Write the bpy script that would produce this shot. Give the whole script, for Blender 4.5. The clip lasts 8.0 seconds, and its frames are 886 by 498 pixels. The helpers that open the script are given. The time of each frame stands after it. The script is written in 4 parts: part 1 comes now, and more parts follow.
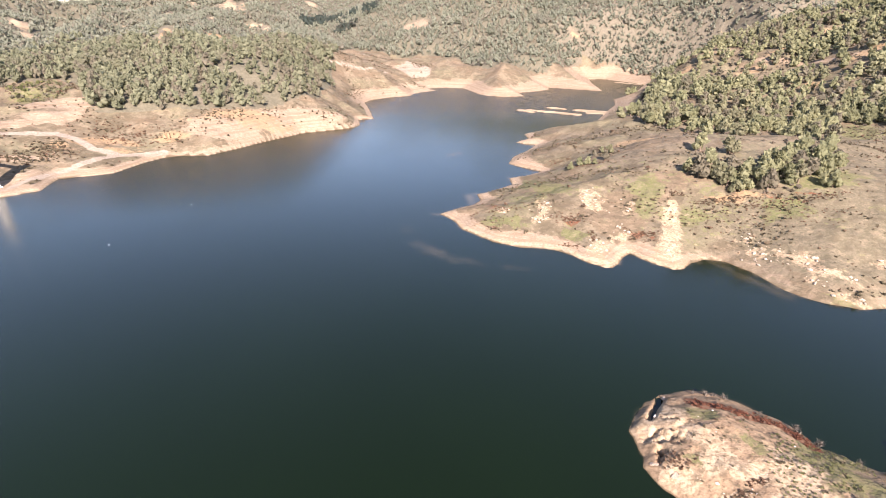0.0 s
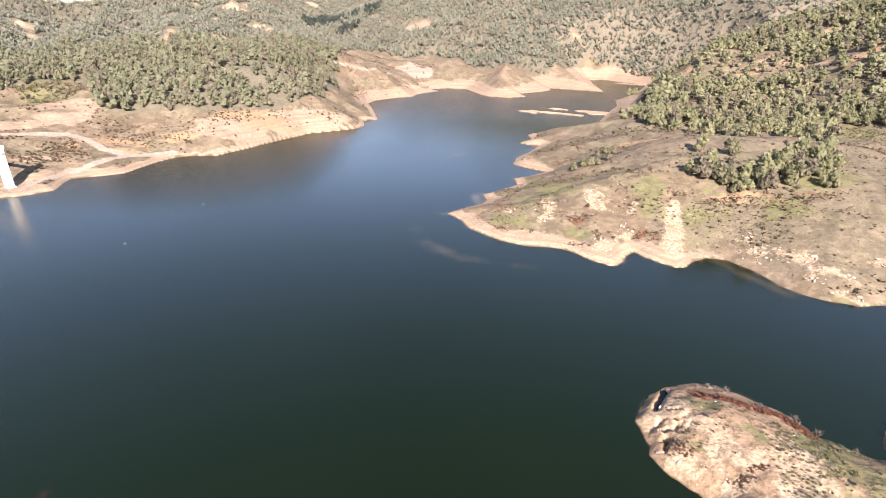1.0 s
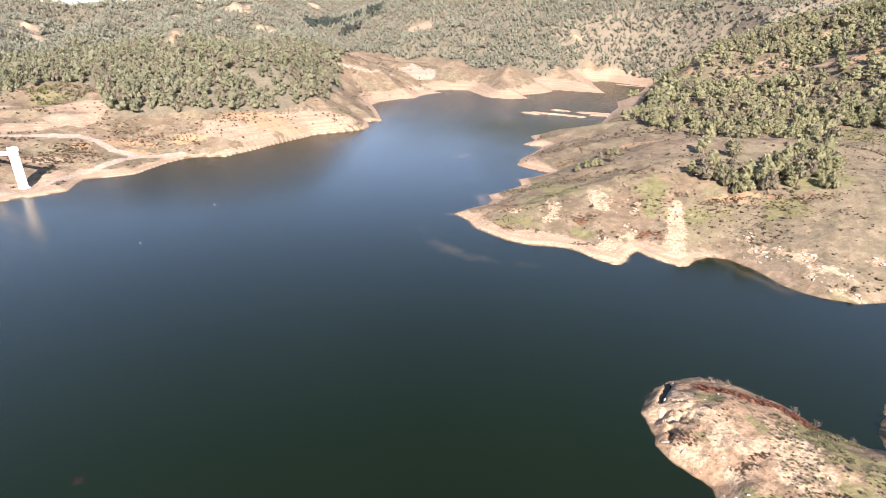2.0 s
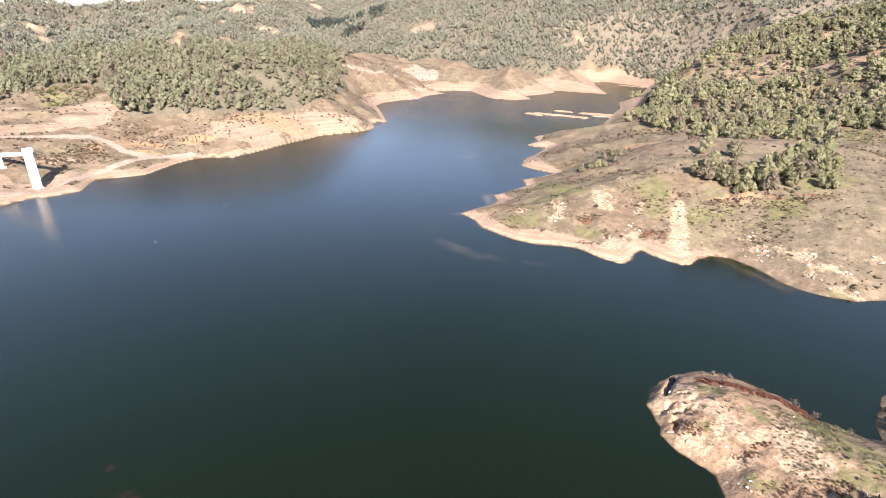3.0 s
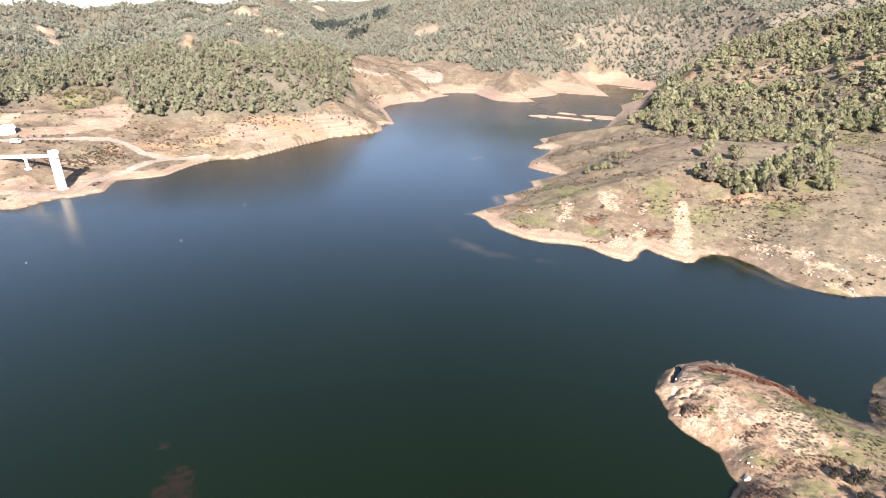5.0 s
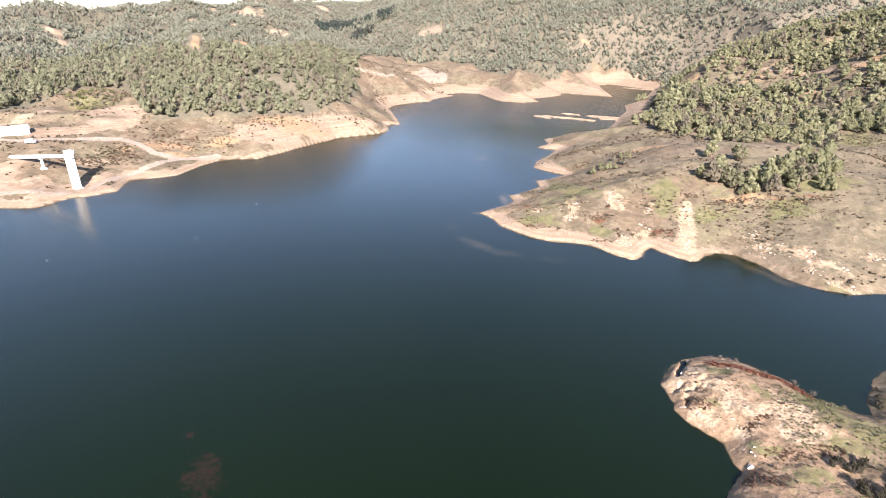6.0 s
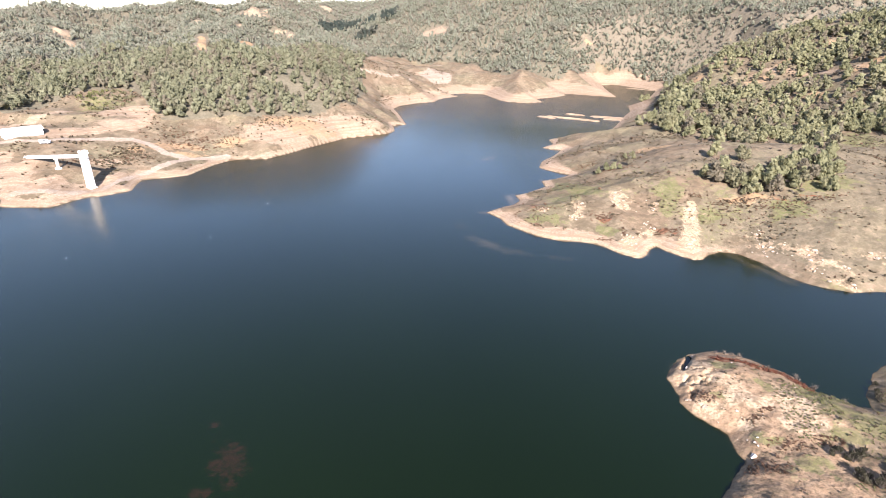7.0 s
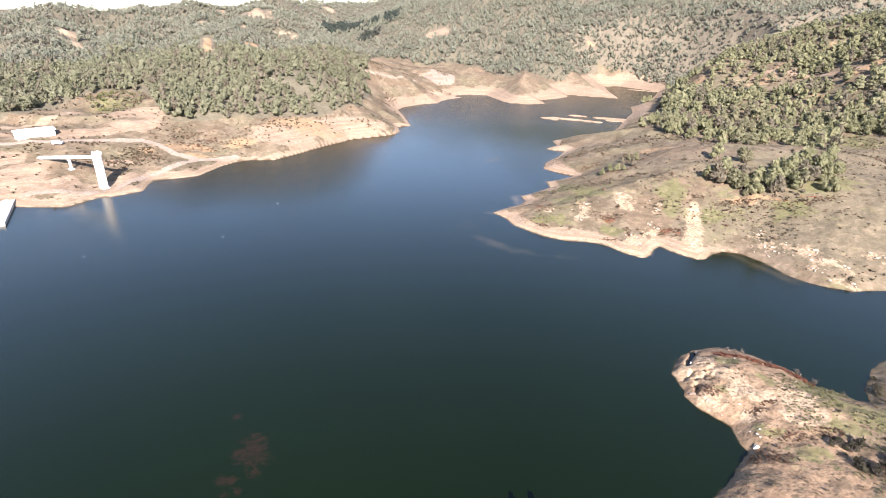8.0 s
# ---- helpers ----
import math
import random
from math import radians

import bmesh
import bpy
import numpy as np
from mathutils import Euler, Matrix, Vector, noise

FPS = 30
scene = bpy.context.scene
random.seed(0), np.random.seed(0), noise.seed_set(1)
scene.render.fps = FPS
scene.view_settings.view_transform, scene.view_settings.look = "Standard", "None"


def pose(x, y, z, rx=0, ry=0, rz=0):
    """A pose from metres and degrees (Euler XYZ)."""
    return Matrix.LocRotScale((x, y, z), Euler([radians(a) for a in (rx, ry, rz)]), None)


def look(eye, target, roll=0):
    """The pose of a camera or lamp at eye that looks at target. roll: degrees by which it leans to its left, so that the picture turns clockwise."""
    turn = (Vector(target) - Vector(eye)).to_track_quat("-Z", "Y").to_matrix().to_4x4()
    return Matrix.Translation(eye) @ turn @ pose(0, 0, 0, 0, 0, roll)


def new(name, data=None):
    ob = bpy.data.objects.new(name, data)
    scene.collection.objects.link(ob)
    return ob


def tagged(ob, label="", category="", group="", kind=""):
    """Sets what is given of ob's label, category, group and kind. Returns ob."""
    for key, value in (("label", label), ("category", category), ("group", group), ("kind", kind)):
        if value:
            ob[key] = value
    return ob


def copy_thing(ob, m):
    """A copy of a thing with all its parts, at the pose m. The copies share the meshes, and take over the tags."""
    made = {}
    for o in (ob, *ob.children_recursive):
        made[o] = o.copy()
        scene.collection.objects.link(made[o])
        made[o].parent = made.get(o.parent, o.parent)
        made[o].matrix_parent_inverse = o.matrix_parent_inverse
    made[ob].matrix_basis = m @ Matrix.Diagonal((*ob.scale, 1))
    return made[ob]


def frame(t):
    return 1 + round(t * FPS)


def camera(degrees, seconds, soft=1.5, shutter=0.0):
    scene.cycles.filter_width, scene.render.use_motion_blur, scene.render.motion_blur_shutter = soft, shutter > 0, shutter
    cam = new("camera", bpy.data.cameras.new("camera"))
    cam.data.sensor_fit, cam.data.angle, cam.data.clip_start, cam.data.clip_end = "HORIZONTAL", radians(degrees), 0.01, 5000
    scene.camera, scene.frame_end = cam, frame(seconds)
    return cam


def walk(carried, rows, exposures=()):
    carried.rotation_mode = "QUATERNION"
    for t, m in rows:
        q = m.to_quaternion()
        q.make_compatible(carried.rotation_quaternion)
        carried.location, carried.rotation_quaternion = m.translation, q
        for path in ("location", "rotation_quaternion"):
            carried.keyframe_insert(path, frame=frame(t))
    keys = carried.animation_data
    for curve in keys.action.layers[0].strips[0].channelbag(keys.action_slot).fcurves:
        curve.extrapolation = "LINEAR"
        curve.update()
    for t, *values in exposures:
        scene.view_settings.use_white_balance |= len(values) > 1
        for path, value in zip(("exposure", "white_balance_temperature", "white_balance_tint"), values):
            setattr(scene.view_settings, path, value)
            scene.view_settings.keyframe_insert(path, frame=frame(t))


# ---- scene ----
cam = camera(80.0, 8.0, 0.75)
PATH = [
    (0, (0.00, 0.00, 65.00), (-9.89, 91.22, 25.23), 0.646),
    (0.5, (-1.09, -2.03, 65.59), (-10.98, 89.18, 25.82), 0.689),
    (1, (-2.14, -4.06, 66.17), (-12.02, 87.16, 26.39), 0.688),
    (1.5, (-3.18, -6.08, 66.76), (-13.05, 85.18, 27.07), 0.697),
    (3, (-6.19, -12.11, 68.52), (-16.24, 79.14, 28.86), 0.679),
    (3.5, (-7.17, -14.12, 69.11), (-17.14, 77.14, 29.45), 0.735),
    (4, (-8.15, -16.12, 69.70), (-18.04, 75.13, 30.02), 0.713),
    (4.5, (-9.13, -18.14, 70.30), (-19.07, 73.19, 30.79), 0.734),
    (6, (-12.10, -24.20, 72.08), (-22.53, 67.03, 32.47), 0.723),
    (6.5, (-13.12, -26.23, 72.68), (-23.80, 64.96, 33.05), 0.729),
    (7, (-14.15, -28.28, 73.28), (-24.93, 62.88, 33.61), 0.701),
    (7.5, (-15.21, -30.34, 73.88), (-26.05, 60.83, 34.24), 0.728),
    (8, (-16.29, -32.41, 74.48), (-27.24, 58.76, 34.89), 0.738),
]
walk(cam, [(t, look(eye, target, roll)) for t, eye, target, roll in PATH], [(0, 1.87, 6760, 25), (4, 1.87, 6610, 23), (8, 1.87, 6400, 22)])

# ---- light ----
SUN_EL, SUN_AZ = radians(32), math.atan2(0.24, -0.97)  # towards the sun, azimuth from +y to +x
sky_world = bpy.data.worlds.new("sky")
scene.world = sky_world
sky_world.use_nodes = True
wn = sky_world.node_tree
sky_tex = wn.nodes.new("ShaderNodeTexSky")
sky_tex.sky_type, sky_tex.sun_disc = "NISHITA", False
sky_tex.sun_elevation, sky_tex.sun_rotation = SUN_EL, SUN_AZ
sky_tex.altitude, sky_tex.air_density, sky_tex.dust_density, sky_tex.ozone_density = 300, 1.0, 0.9, 1.5
wn.nodes["Background"].inputs["Strength"].default_value = 0.096
wn.links.new(sky_tex.outputs["Color"], wn.nodes["Background"].inputs["Color"])
sun = new("sun", bpy.data.lights.new("sun", "SUN"))
sun.data.energy, sun.data.angle, sun.data.color = 4.8, radians(0.53), (1.0, 0.955, 0.895)
to_sun = Vector((math.sin(SUN_AZ) * math.cos(SUN_EL), math.cos(SUN_AZ) * math.cos(SUN_EL), math.sin(SUN_EL)))
sun.matrix_world = Matrix.Translation(to_sun * 300) @ to_sun.to_track_quat("Z", "Y").to_matrix().to_4x4()


# ---- materials ----
def shader(name, rough=0.8, metal=0.0):
    m = bpy.data.materials.new(name)
    m.use_nodes = True
    b = m.node_tree.nodes["Principled BSDF"]
    b.inputs["Roughness"].default_value, b.inputs["Metallic"].default_value = rough, metal
    return m, m.node_tree, b


def node(nt, kind, **sets):
    n = nt.nodes.new(kind)
    for key, value in sets.items():
        n.inputs[key].default_value = value
    return n


def noise_of(nt, vec, scale, detail=4.0, rough=0.6, stretch=None):
    n = node(nt, "ShaderNodeTexNoise", Scale=scale, Detail=detail, Roughness=rough)
    if stretch:
        mp = node(nt, "ShaderNodeMapping", Scale=stretch)
        nt.links.new(vec, mp.inputs["Vector"])
        vec = mp.outputs["Vector"]
    nt.links.new(vec, n.inputs["Vector"])
    return n.outputs["Fac"]


def ramp(nt, fac, lo, hi):
    r = node(nt, "ShaderNodeMapRange")
    r.interpolation_type = "SMOOTHSTEP"
    r.inputs["From Min"].default_value, r.inputs["From Max"].default_value = lo, hi
    nt.links.new(fac, r.inputs["Value"])
    return r.outputs["Result"]


def math_of(nt, op, a, b):
    n = nt.nodes.new("ShaderNodeMath")
    n.operation = op
    for i, v in enumerate((a, b)):
        if isinstance(v, (int, float)):
            n.inputs[i].default_value = v
        else:
            nt.links.new(v, n.inputs[i])
    return n.outputs[0]


def blend(nt, fac, a, b, how="MIX"):
    n = nt.nodes.new("ShaderNodeMix")
    n.data_type, n.blend_type = "RGBA", how
    for i, v in ((0, fac), (6, a), (7, b)):
        if isinstance(v, (int, float)):
            n.inputs[i].default_value = v
        elif isinstance(v, tuple):
            n.inputs[i].default_value = (*v, 1)
        else:
            nt.links.new(v, n.inputs[i])
    return n.outputs[2]


def bumped(nt, b, height, strength, distance):
    n = node(nt, "ShaderNodeBump", Strength=strength, Distance=distance)
    nt.links.new(height, n.inputs["Height"])
    nt.links.new(n.outputs["Normal"], b.inputs["Normal"])


def attr(nt, name):
    n = nt.nodes.new("ShaderNodeAttribute")
    n.attribute_name = name
    return n.outputs["Fac"]


def plain(name, colour, rough=0.8, metal=0.0, scale=1.5, spread=0.25, dirt=(0.3, 0.25, 0.18), grime=0.25, relief=0.02):
    """A surface with grain, stains and fine relief."""
    m, nt, b = shader(name, rough, metal)
    at = nt.nodes.new("ShaderNodeNewGeometry").outputs["Position"]
    grain, stain = noise_of(nt, at, scale * 6), noise_of(nt, at, scale, 5)
    c = blend(nt, ramp(nt, grain, 0.3, 0.7), tuple(v * (1 - spread) for v in colour), colour)
    c = blend(nt, math_of(nt, "MULTIPLY", ramp(nt, stain, 0.5, 0.75), grime), c, dirt)
    nt.links.new(c, b.inputs["Base Color"])
    bumped(nt, b, grain, 0.5, relief)
    return m


def ground_material():
    m, nt, b = shader("earth", 0.92)
    b.inputs["Specular IOR Level"].default_value = 0.12
    at = nt.nodes.new("ShaderNodeNewGeometry").outputs["Position"]
    broad, mid, fine, small, grit = (noise_of(nt, at, s, d, r) for s, d, r in ((0.045, 4, 0.55), (0.09, 6, 0.65), (0.42, 6, 0.65), (1.5, 4, 0.6), (4.5, 3, 0.6)))
    layers = noise_of(nt, at, 1.0, 4, 0.65, (0.025, 0.025, 1.3))
    # dry scrub soil, pinkish brown to straw
    c = blend(nt, ramp(nt, mid, 0.42, 0.58), (0.130, 0.102, 0.064), (0.205, 0.161, 0.107))
    c = blend(nt, math_of(nt, "MULTIPLY", ramp(nt, broad, 0.50, 0.60), 0.75), c, (0.172, 0.150, 0.090))
    c = blend(nt, math_of(nt, "MULTIPLY", ramp(nt, broad, 0.47, 0.38), 0.65), c, (0.195, 0.138, 0.088))
    c = blend(nt, math_of(nt, "MULTIPLY", ramp(nt, fine, 0.55, 0.68), 0.32), c, (0.323, 0.258, 0.193))

    brush = noise_of(nt, at, 0.16, 6, 0.7)
    c = blend(nt, math_of(nt, "MULTIPLY", ramp(nt, brush, 0.55, 0.62), 0.65), c, (0.105, 0.084, 0.052))
    c = blend(nt, math_of(nt, "MULTIPLY", ramp(nt, brush, 0.40, 0.33), 0.4), c, (0.27, 0.20, 0.135))

    def cover(name, colour, other, jitter=0.9, lo=0.40, hi=0.66, most=1.0):
        nonlocal c
        edge = math_of(nt, "ADD", math_of(nt, "MULTIPLY", mid, 0.45), math_of(nt, "MULTIPLY", fine, 0.55))
        edge = math_of(nt, "MULTIPLY", math_of(nt, "SUBTRACT", edge, 0.5), jitter * 2.4)
        f = ramp(nt, math_of(nt, "ADD", attr(nt, name), edge), lo, hi)
        c = blend(nt, math_of(nt, "MULTIPLY", f, most), c, blend(nt, ramp(nt, math_of(nt, "MULTIPLY", math_of(nt, "ADD", fine, small), 0.5), 0.42, 0.58), colour, other))

    cover("litter", (0.138, 0.120, 0.084), (0.188, 0.160, 0.118))
    cover("duff", (0.122, 0.110, 0.074), (0.168, 0.148, 0.104), 0.6)
    cover("turf", (0.132, 0.112, 0.070), (0.190, 0.154, 0.102), 0.9)
    cover("spit", (0.320, 0.220, 0.136), (0.235, 0.154, 0.094), 1.3)
    cover("green", (0.122, 0.132, 0.046), (0.182, 0.170, 0.080), 1.7, most=0.8)
    cover("rust", (0.165, 0.052, 0.026), (0.215, 0.092, 0.052), 1.0, most=0.95)
    cover("sand", (0.350, 0.266, 0.186), (0.278, 0.204, 0.138), 0.8)
    cover("ochre", (0.385, 0.258, 0.139), (0.323, 0.212, 0.123), 1.2, most=0.85)
    cover("pale", (0.470, 0.356, 0.236), (0.345, 0.245, 0.152), 1.5, most=0.92)
    cover("road", (0.360, 0.296, 0.228), (0.292, 0.232, 0.172), 0.7)
    # soil and dead herbs in blotches
    open_soil = math_of(nt, "SUBTRACT", 0.55, math_of(nt, "MULTIPLY", math_of(nt, "MAXIMUM", attr(nt, "litter"), math_of(nt, "MAXIMUM", attr(nt, "sand"), attr(nt, "road"))), 0.5))
    blotch = noise_of(nt, at, 0.33, 6, 0.7)
    c = blend(nt, math_of(nt, "MULTIPLY", ramp(nt, blotch, 0.52, 0.59), open_soil), c, (0.125, 0.098, 0.062))
    c = blend(nt, math_of(nt, "MULTIPLY", ramp(nt, blotch, 0.46, 0.39), math_of(nt, "MULTIPLY", open_soil, 0.6)), c, (0.320, 0.240, 0.158))
    # old water levels on the bare bank
    bands = math_of(nt, "MULTIPLY", ramp(nt, layers, 0.47, 0.56), math_of(nt, "MULTIPLY", attr(nt, "sand"), 0.6))
    c = blend(nt, bands, c, (0.231, 0.158, 0.100))
    # low herbs and stones
    bare = math_of(nt, "SUBTRACT", 1.0, math_of(nt, "MAXIMUM", attr(nt, "road"), math_of(nt, "MULTIPLY", attr(nt, "sand"), 0.85)))
    c = blend(nt, math_of(nt, "MULTIPLY", math_of(nt, "MULTIPLY", ramp(nt, small, 0.54, 0.62), math_of(nt, "ADD", 0.34, math_of(nt, "MULTIPLY", attr(nt, "spit"), 0.15))), bare), c, (0.104, 0.089, 0.052))
    bushy = math_of(nt, "SUBTRACT", 0.30, math_of(nt, "MULTIPLY", attr(nt, "sand"), 0.26))
    c = blend(nt, math_of(nt, "MULTIPLY", ramp(nt, grit, 0.60, 0.70), bushy), c, (0.100, 0.080, 0.054))
    c = blend(nt, math_of(nt, "MULTIPLY", ramp(nt, grit, 0.38, 0.28), 0.25), c, (0.400, 0.340, 0.270))
    wet = ramp(nt, attr(nt, "wet"), 0.45, 0.9)
    c = blend(nt, wet, c, (0.131, 0.089, 0.051))
    c = blend(nt, 1.0, c, (0.80, 0.80, 0.79), "MULTIPLY")
    nt.links.new(c, b.inputs["Base Color"])
    height = math_of(nt, "ADD", math_of(nt, "MULTIPLY", fine, 1.0), math_of(nt, "MULTIPLY", small, 0.45))
    height = math_of(nt, "ADD", height, math_of(nt, "MULTIPLY", brush, 2.0))
    bumped(nt, b, height, 0.55, 0.6)
    return m


def water_material():
    m, nt, b = shader("reservoir_water", 0.09)
    b.inputs["IOR"].default_value = 1.33
    at = nt.nodes.new("ShaderNodeNewGeometry").outputs["Position"]
    big, drift = noise_of(nt, at, 0.012, 4), noise_of(nt, at, 0.12, 4, 0.6, (1.0, 0.5, 1.0))
    c = blend(nt, ramp(nt, big, 0.3, 0.7), (0.0023, 0.0056, 0.0001), (0.0028, 0.0068, 0.0003))
    silt = math_of(nt, "ADD", attr(nt, "shoal"), math_of(nt, "MULTIPLY", math_of(nt, "SUBTRACT", drift, 0.5), 0.5))
    f = math_of(nt, "MULTIPLY", ramp(nt, silt, 0.15, 1.0), ramp(nt, attr(nt, "shoal"), 0.0, 0.2))
    c = blend(nt, f, c, (0.17, 0.125, 0.075))
    weed = math_of(nt, "MULTIPLY", ramp(nt, math_of(nt, "ADD", attr(nt, "weed"), math_of(nt, "SUBTRACT", math_of(nt, "MULTIPLY", noise_of(nt, at, 0.8, 4, 0.6), 2.0), 1.0)), 0.40, 1.30), 0.24)
    c = blend(nt, weed, c, (0.052, 0.016, 0.012))
    nt.links.new(c, b.inputs["Base Color"])
    gusts = ramp(nt, noise_of(nt, at, 0.02, 3, 0.5, (1.0, 0.35, 1.0)), 0.4, 0.65)
    r = node(nt, "ShaderNodeMapRange")
    nt.links.new(gusts, r.inputs["Value"])
    r.inputs["To Min"].default_value, r.inputs["To Max"].default_value = 0.15, 0.21
    nt.links.new(r.outputs["Result"], b.inputs["Roughness"])
    ripple = noise_of(nt, at, 6.0, 3, 0.6, (1.0, 0.6, 1.0))
    wind = math_of(nt, "ADD", 1.0, math_of(nt, "MULTIPLY", attr(nt, "ruffle"), 12.0))
    bumped(nt, b, math_of(nt, "MULTIPLY", ripple, wind), 0.45, 0.03)
    return m


def leaf_material(name, low, high, straw=(0.200, 0.172, 0.122)):
    """Foliage: tint by plant, light and dark tufts, some dry."""
    m, nt, b = shader(name, 0.75)
    b.inputs["Specular IOR Level"].default_value = 0.2
    geo = nt.nodes.new("ShaderNodeNewGeometry")
    own = nt.nodes.new("ShaderNodeObjectInfo").outputs["Random"]
    tone = math_of(nt, "FRACT", math_of(nt, "ADD", attr(nt, "tint"), own), 0)
    c = blend(nt, tone, low, high)
    c = blend(nt, math_of(nt, "MULTIPLY", geo.outputs["Random Per Island"], 0.3), c, tuple(v * 1.2 for v in high))
    c = blend(nt, ramp(nt, tone, 0.80, 0.86), c, straw)
    stand = noise_of(nt, geo.outputs["Position"], 0.022, 4, 0.6)
    c = blend(nt, math_of(nt, "MULTIPLY", ramp(nt, stand, 0.52, 0.62), 0.45), c, straw)
    c = blend(nt, math_of(nt, "MULTIPLY", ramp(nt, stand, 0.46, 0.36), 0.35), c, tuple(v * 0.62 for v in low))
    c = blend(nt, math_of(nt, "MULTIPLY", noise_of(nt, geo.outputs["Position"], 1.3, 4), 0.3), c, tuple(v * 0.6 for v in low))
    nt.links.new(c, b.inputs["Base Color"])
    bumped(nt, b, noise_of(nt, geo.outputs["Position"], 2.2, 4, 0.7), 0.6, 0.4)
    thin = nt.nodes.new("ShaderNodeBsdfTranslucent")
    nt.links.new(c, thin.inputs["Color"])
    both = node(nt, "ShaderNodeMixShader", Fac=0.45)
    nt.links.new(b.outputs[0], both.inputs[1])
    nt.links.new(thin.outputs[0], both.inputs[2])
    nt.links.new(both.outputs[0], nt.nodes["Material Output"].inputs["Surface"])
    return m


EARTH, WATER = ground_material(), water_material()
PINE = leaf_material("pine_needles", (0.180, 0.184, 0.096), (0.325, 0.314, 0.176))
# West pines: needles greyed, some haze of the distance put into their colour.
HAZE_PINE = leaf_material("haze_pine_needles", (0.162, 0.168, 0.100), (0.264, 0.264, 0.164))
# Far pines: paler, greyer base colour that stands in for aerial haze.
FAR_PINE = leaf_material("far_haze_pine_needles", (0.180, 0.190, 0.132), (0.265, 0.272, 0.198), (0.22, 0.20, 0.15))
# Needles darkened to draw a cast shadow on the far valley side.
SHADOW_PINE = leaf_material("shadow_pine_needles", (0.045, 0.062, 0.050), (0.075, 0.090, 0.070), (0.09, 0.09, 0.07))
SCRUB = leaf_material("scrub_leaves", (0.088, 0.072, 0.044), (0.175, 0.143, 0.088), (0.20, 0.13, 0.085))
GREY_SCRUB = leaf_material("grey_scrub_leaves", (0.135, 0.112, 0.080), (0.215, 0.182, 0.135), (0.22, 0.16, 0.11))
YOUNG = leaf_material("young_leaves", (0.12, 0.13, 0.05), (0.20, 0.19, 0.085))
HEATH = leaf_material("russet_leaves", (0.130, 0.076, 0.048), (0.195, 0.122, 0.078), (0.17, 0.13, 0.08))
RUSTY = leaf_material("rusty_leaves", (0.150, 0.056, 0.032), (0.245, 0.108, 0.066), (0.24, 0.16, 0.11))
TWIGS = plain("dry_twigs", (0.105, 0.086, 0.068), 0.9, scale=3)
DARK_SHRUB = leaf_material("dark_shrub_leaves", (0.040, 0.040, 0.024), (0.092, 0.082, 0.050), (0.13, 0.085, 0.055))
BARK = plain("bark", (0.17, 0.12, 0.085), 0.9, scale=2)
CONCRETE = plain("pale_concrete", (0.66, 0.63, 0.58), 0.75, scale=0.5, spread=0.12, dirt=(0.42, 0.37, 0.3), grime=0.3)
OLD_CONCRETE = plain("weathered_concrete", (0.62, 0.56, 0.48), 0.85, scale=0.4, grime=0.4)
STEEL = plain("galvanised_steel", (0.6, 0.61, 0.62), 0.45, 0.6)
WHITE = plain("white_paint", (0.8, 0.79, 0.76), 0.6, scale=0.6, spread=0.08, grime=0.18)
# Glass and tyres of the van, and the painted shade on the shed's gable.
DARK = plain("dark_glass_and_shade", (0.03, 0.035, 0.04), 0.15, scale=0.8, grime=0.1)
ROCK = plain("white_limestone", (0.52, 0.45, 0.37), 0.9, scale=0.9, spread=0.35, dirt=(0.27, 0.21, 0.15), grime=0.6, relief=0.15)
ROCK_PALE = plain("buff_limestone", (0.40, 0.32, 0.235), 0.9, scale=0.9, spread=0.35, dirt=(0.24, 0.18, 0.125), grime=0.6, relief=0.15)
ROCK_BROWN = plain("brown_limestone", (0.33, 0.25, 0.18), 0.9, scale=0.7, spread=0.4, dirt=(0.17, 0.12, 0.08), grime=0.6, relief=0.2)
FLOAT = plain("white_plastic", (0.8, 0.8, 0.78), 0.4, grime=0.1)


# ---- plan of the land ----
WEST = [(-229, 160), (-223, 156), (-214, 157), (-201, 159), (-199, 167), (-196, 174), (-191, 176), (-187, 182), (-184, 186), (-187, 193),
        (-190, 202), (-186, 205), (-180, 209), (-173, 214), (-172, 225), (-171, 235), (-168, 245), (-162, 250), (-149, 253), (-142, 269),
        (-136, 286), (-127, 305), (-123, 316), (-103, 332), (-96, 339), (-95, 348), (-100, 368), (-91, 374), (-100, 401), (-111, 434),
        (-117, 450), (-115, 468), (-102, 489), (-87, 500), (-85, 526), (-71, 547), (-80, 559)]
FAR = [(-62, 573), (-43, 572), (-24, 526), (-15, 515), (2, 511), (19, 519), (14, 543), (33, 560), (46, 577), (47, 597), (69, 587),
       (100, 575), (100, 609), (100, 653), (103, 697), (124, 696), (141, 674), (159, 649)]
EAST = [(131, 568), (115, 535), (100, 512), (95, 476), (85, 449), (72, 408), (61, 375), (53, 365), (38, 354), (31, 347), (23, 345),
        (14, 336), (16, 322), (8, 310), (15, 305), (20, 306), (14, 289), (7, 275), (4, 259), (8, 255), (19, 246), (10, 236), (4, 233),
        (6, 223), (-3, 211), (-9, 207), (-7, 199), (-9, 193), (-17, 186), (-21, 181)]
SPIT = [(-18, 178), (-15, 174), (-12, 167), (-7, 162), (-1, 157), (7, 154), (15, 154), (19, 153), (23, 150), (27, 145), (31, 142),
        (34, 142), (36, 145), (38, 150), (41, 153), (44, 149), (47, 146), (51, 143), (54, 144), (57, 148), (62, 152), (68, 151), (73, 144),
        (77, 134), (81, 130), (86, 127), (91, 125), (98, 127), (120, 128), (150, 118), (165, 100), (150, 90), (120, 92), (95, 92)]
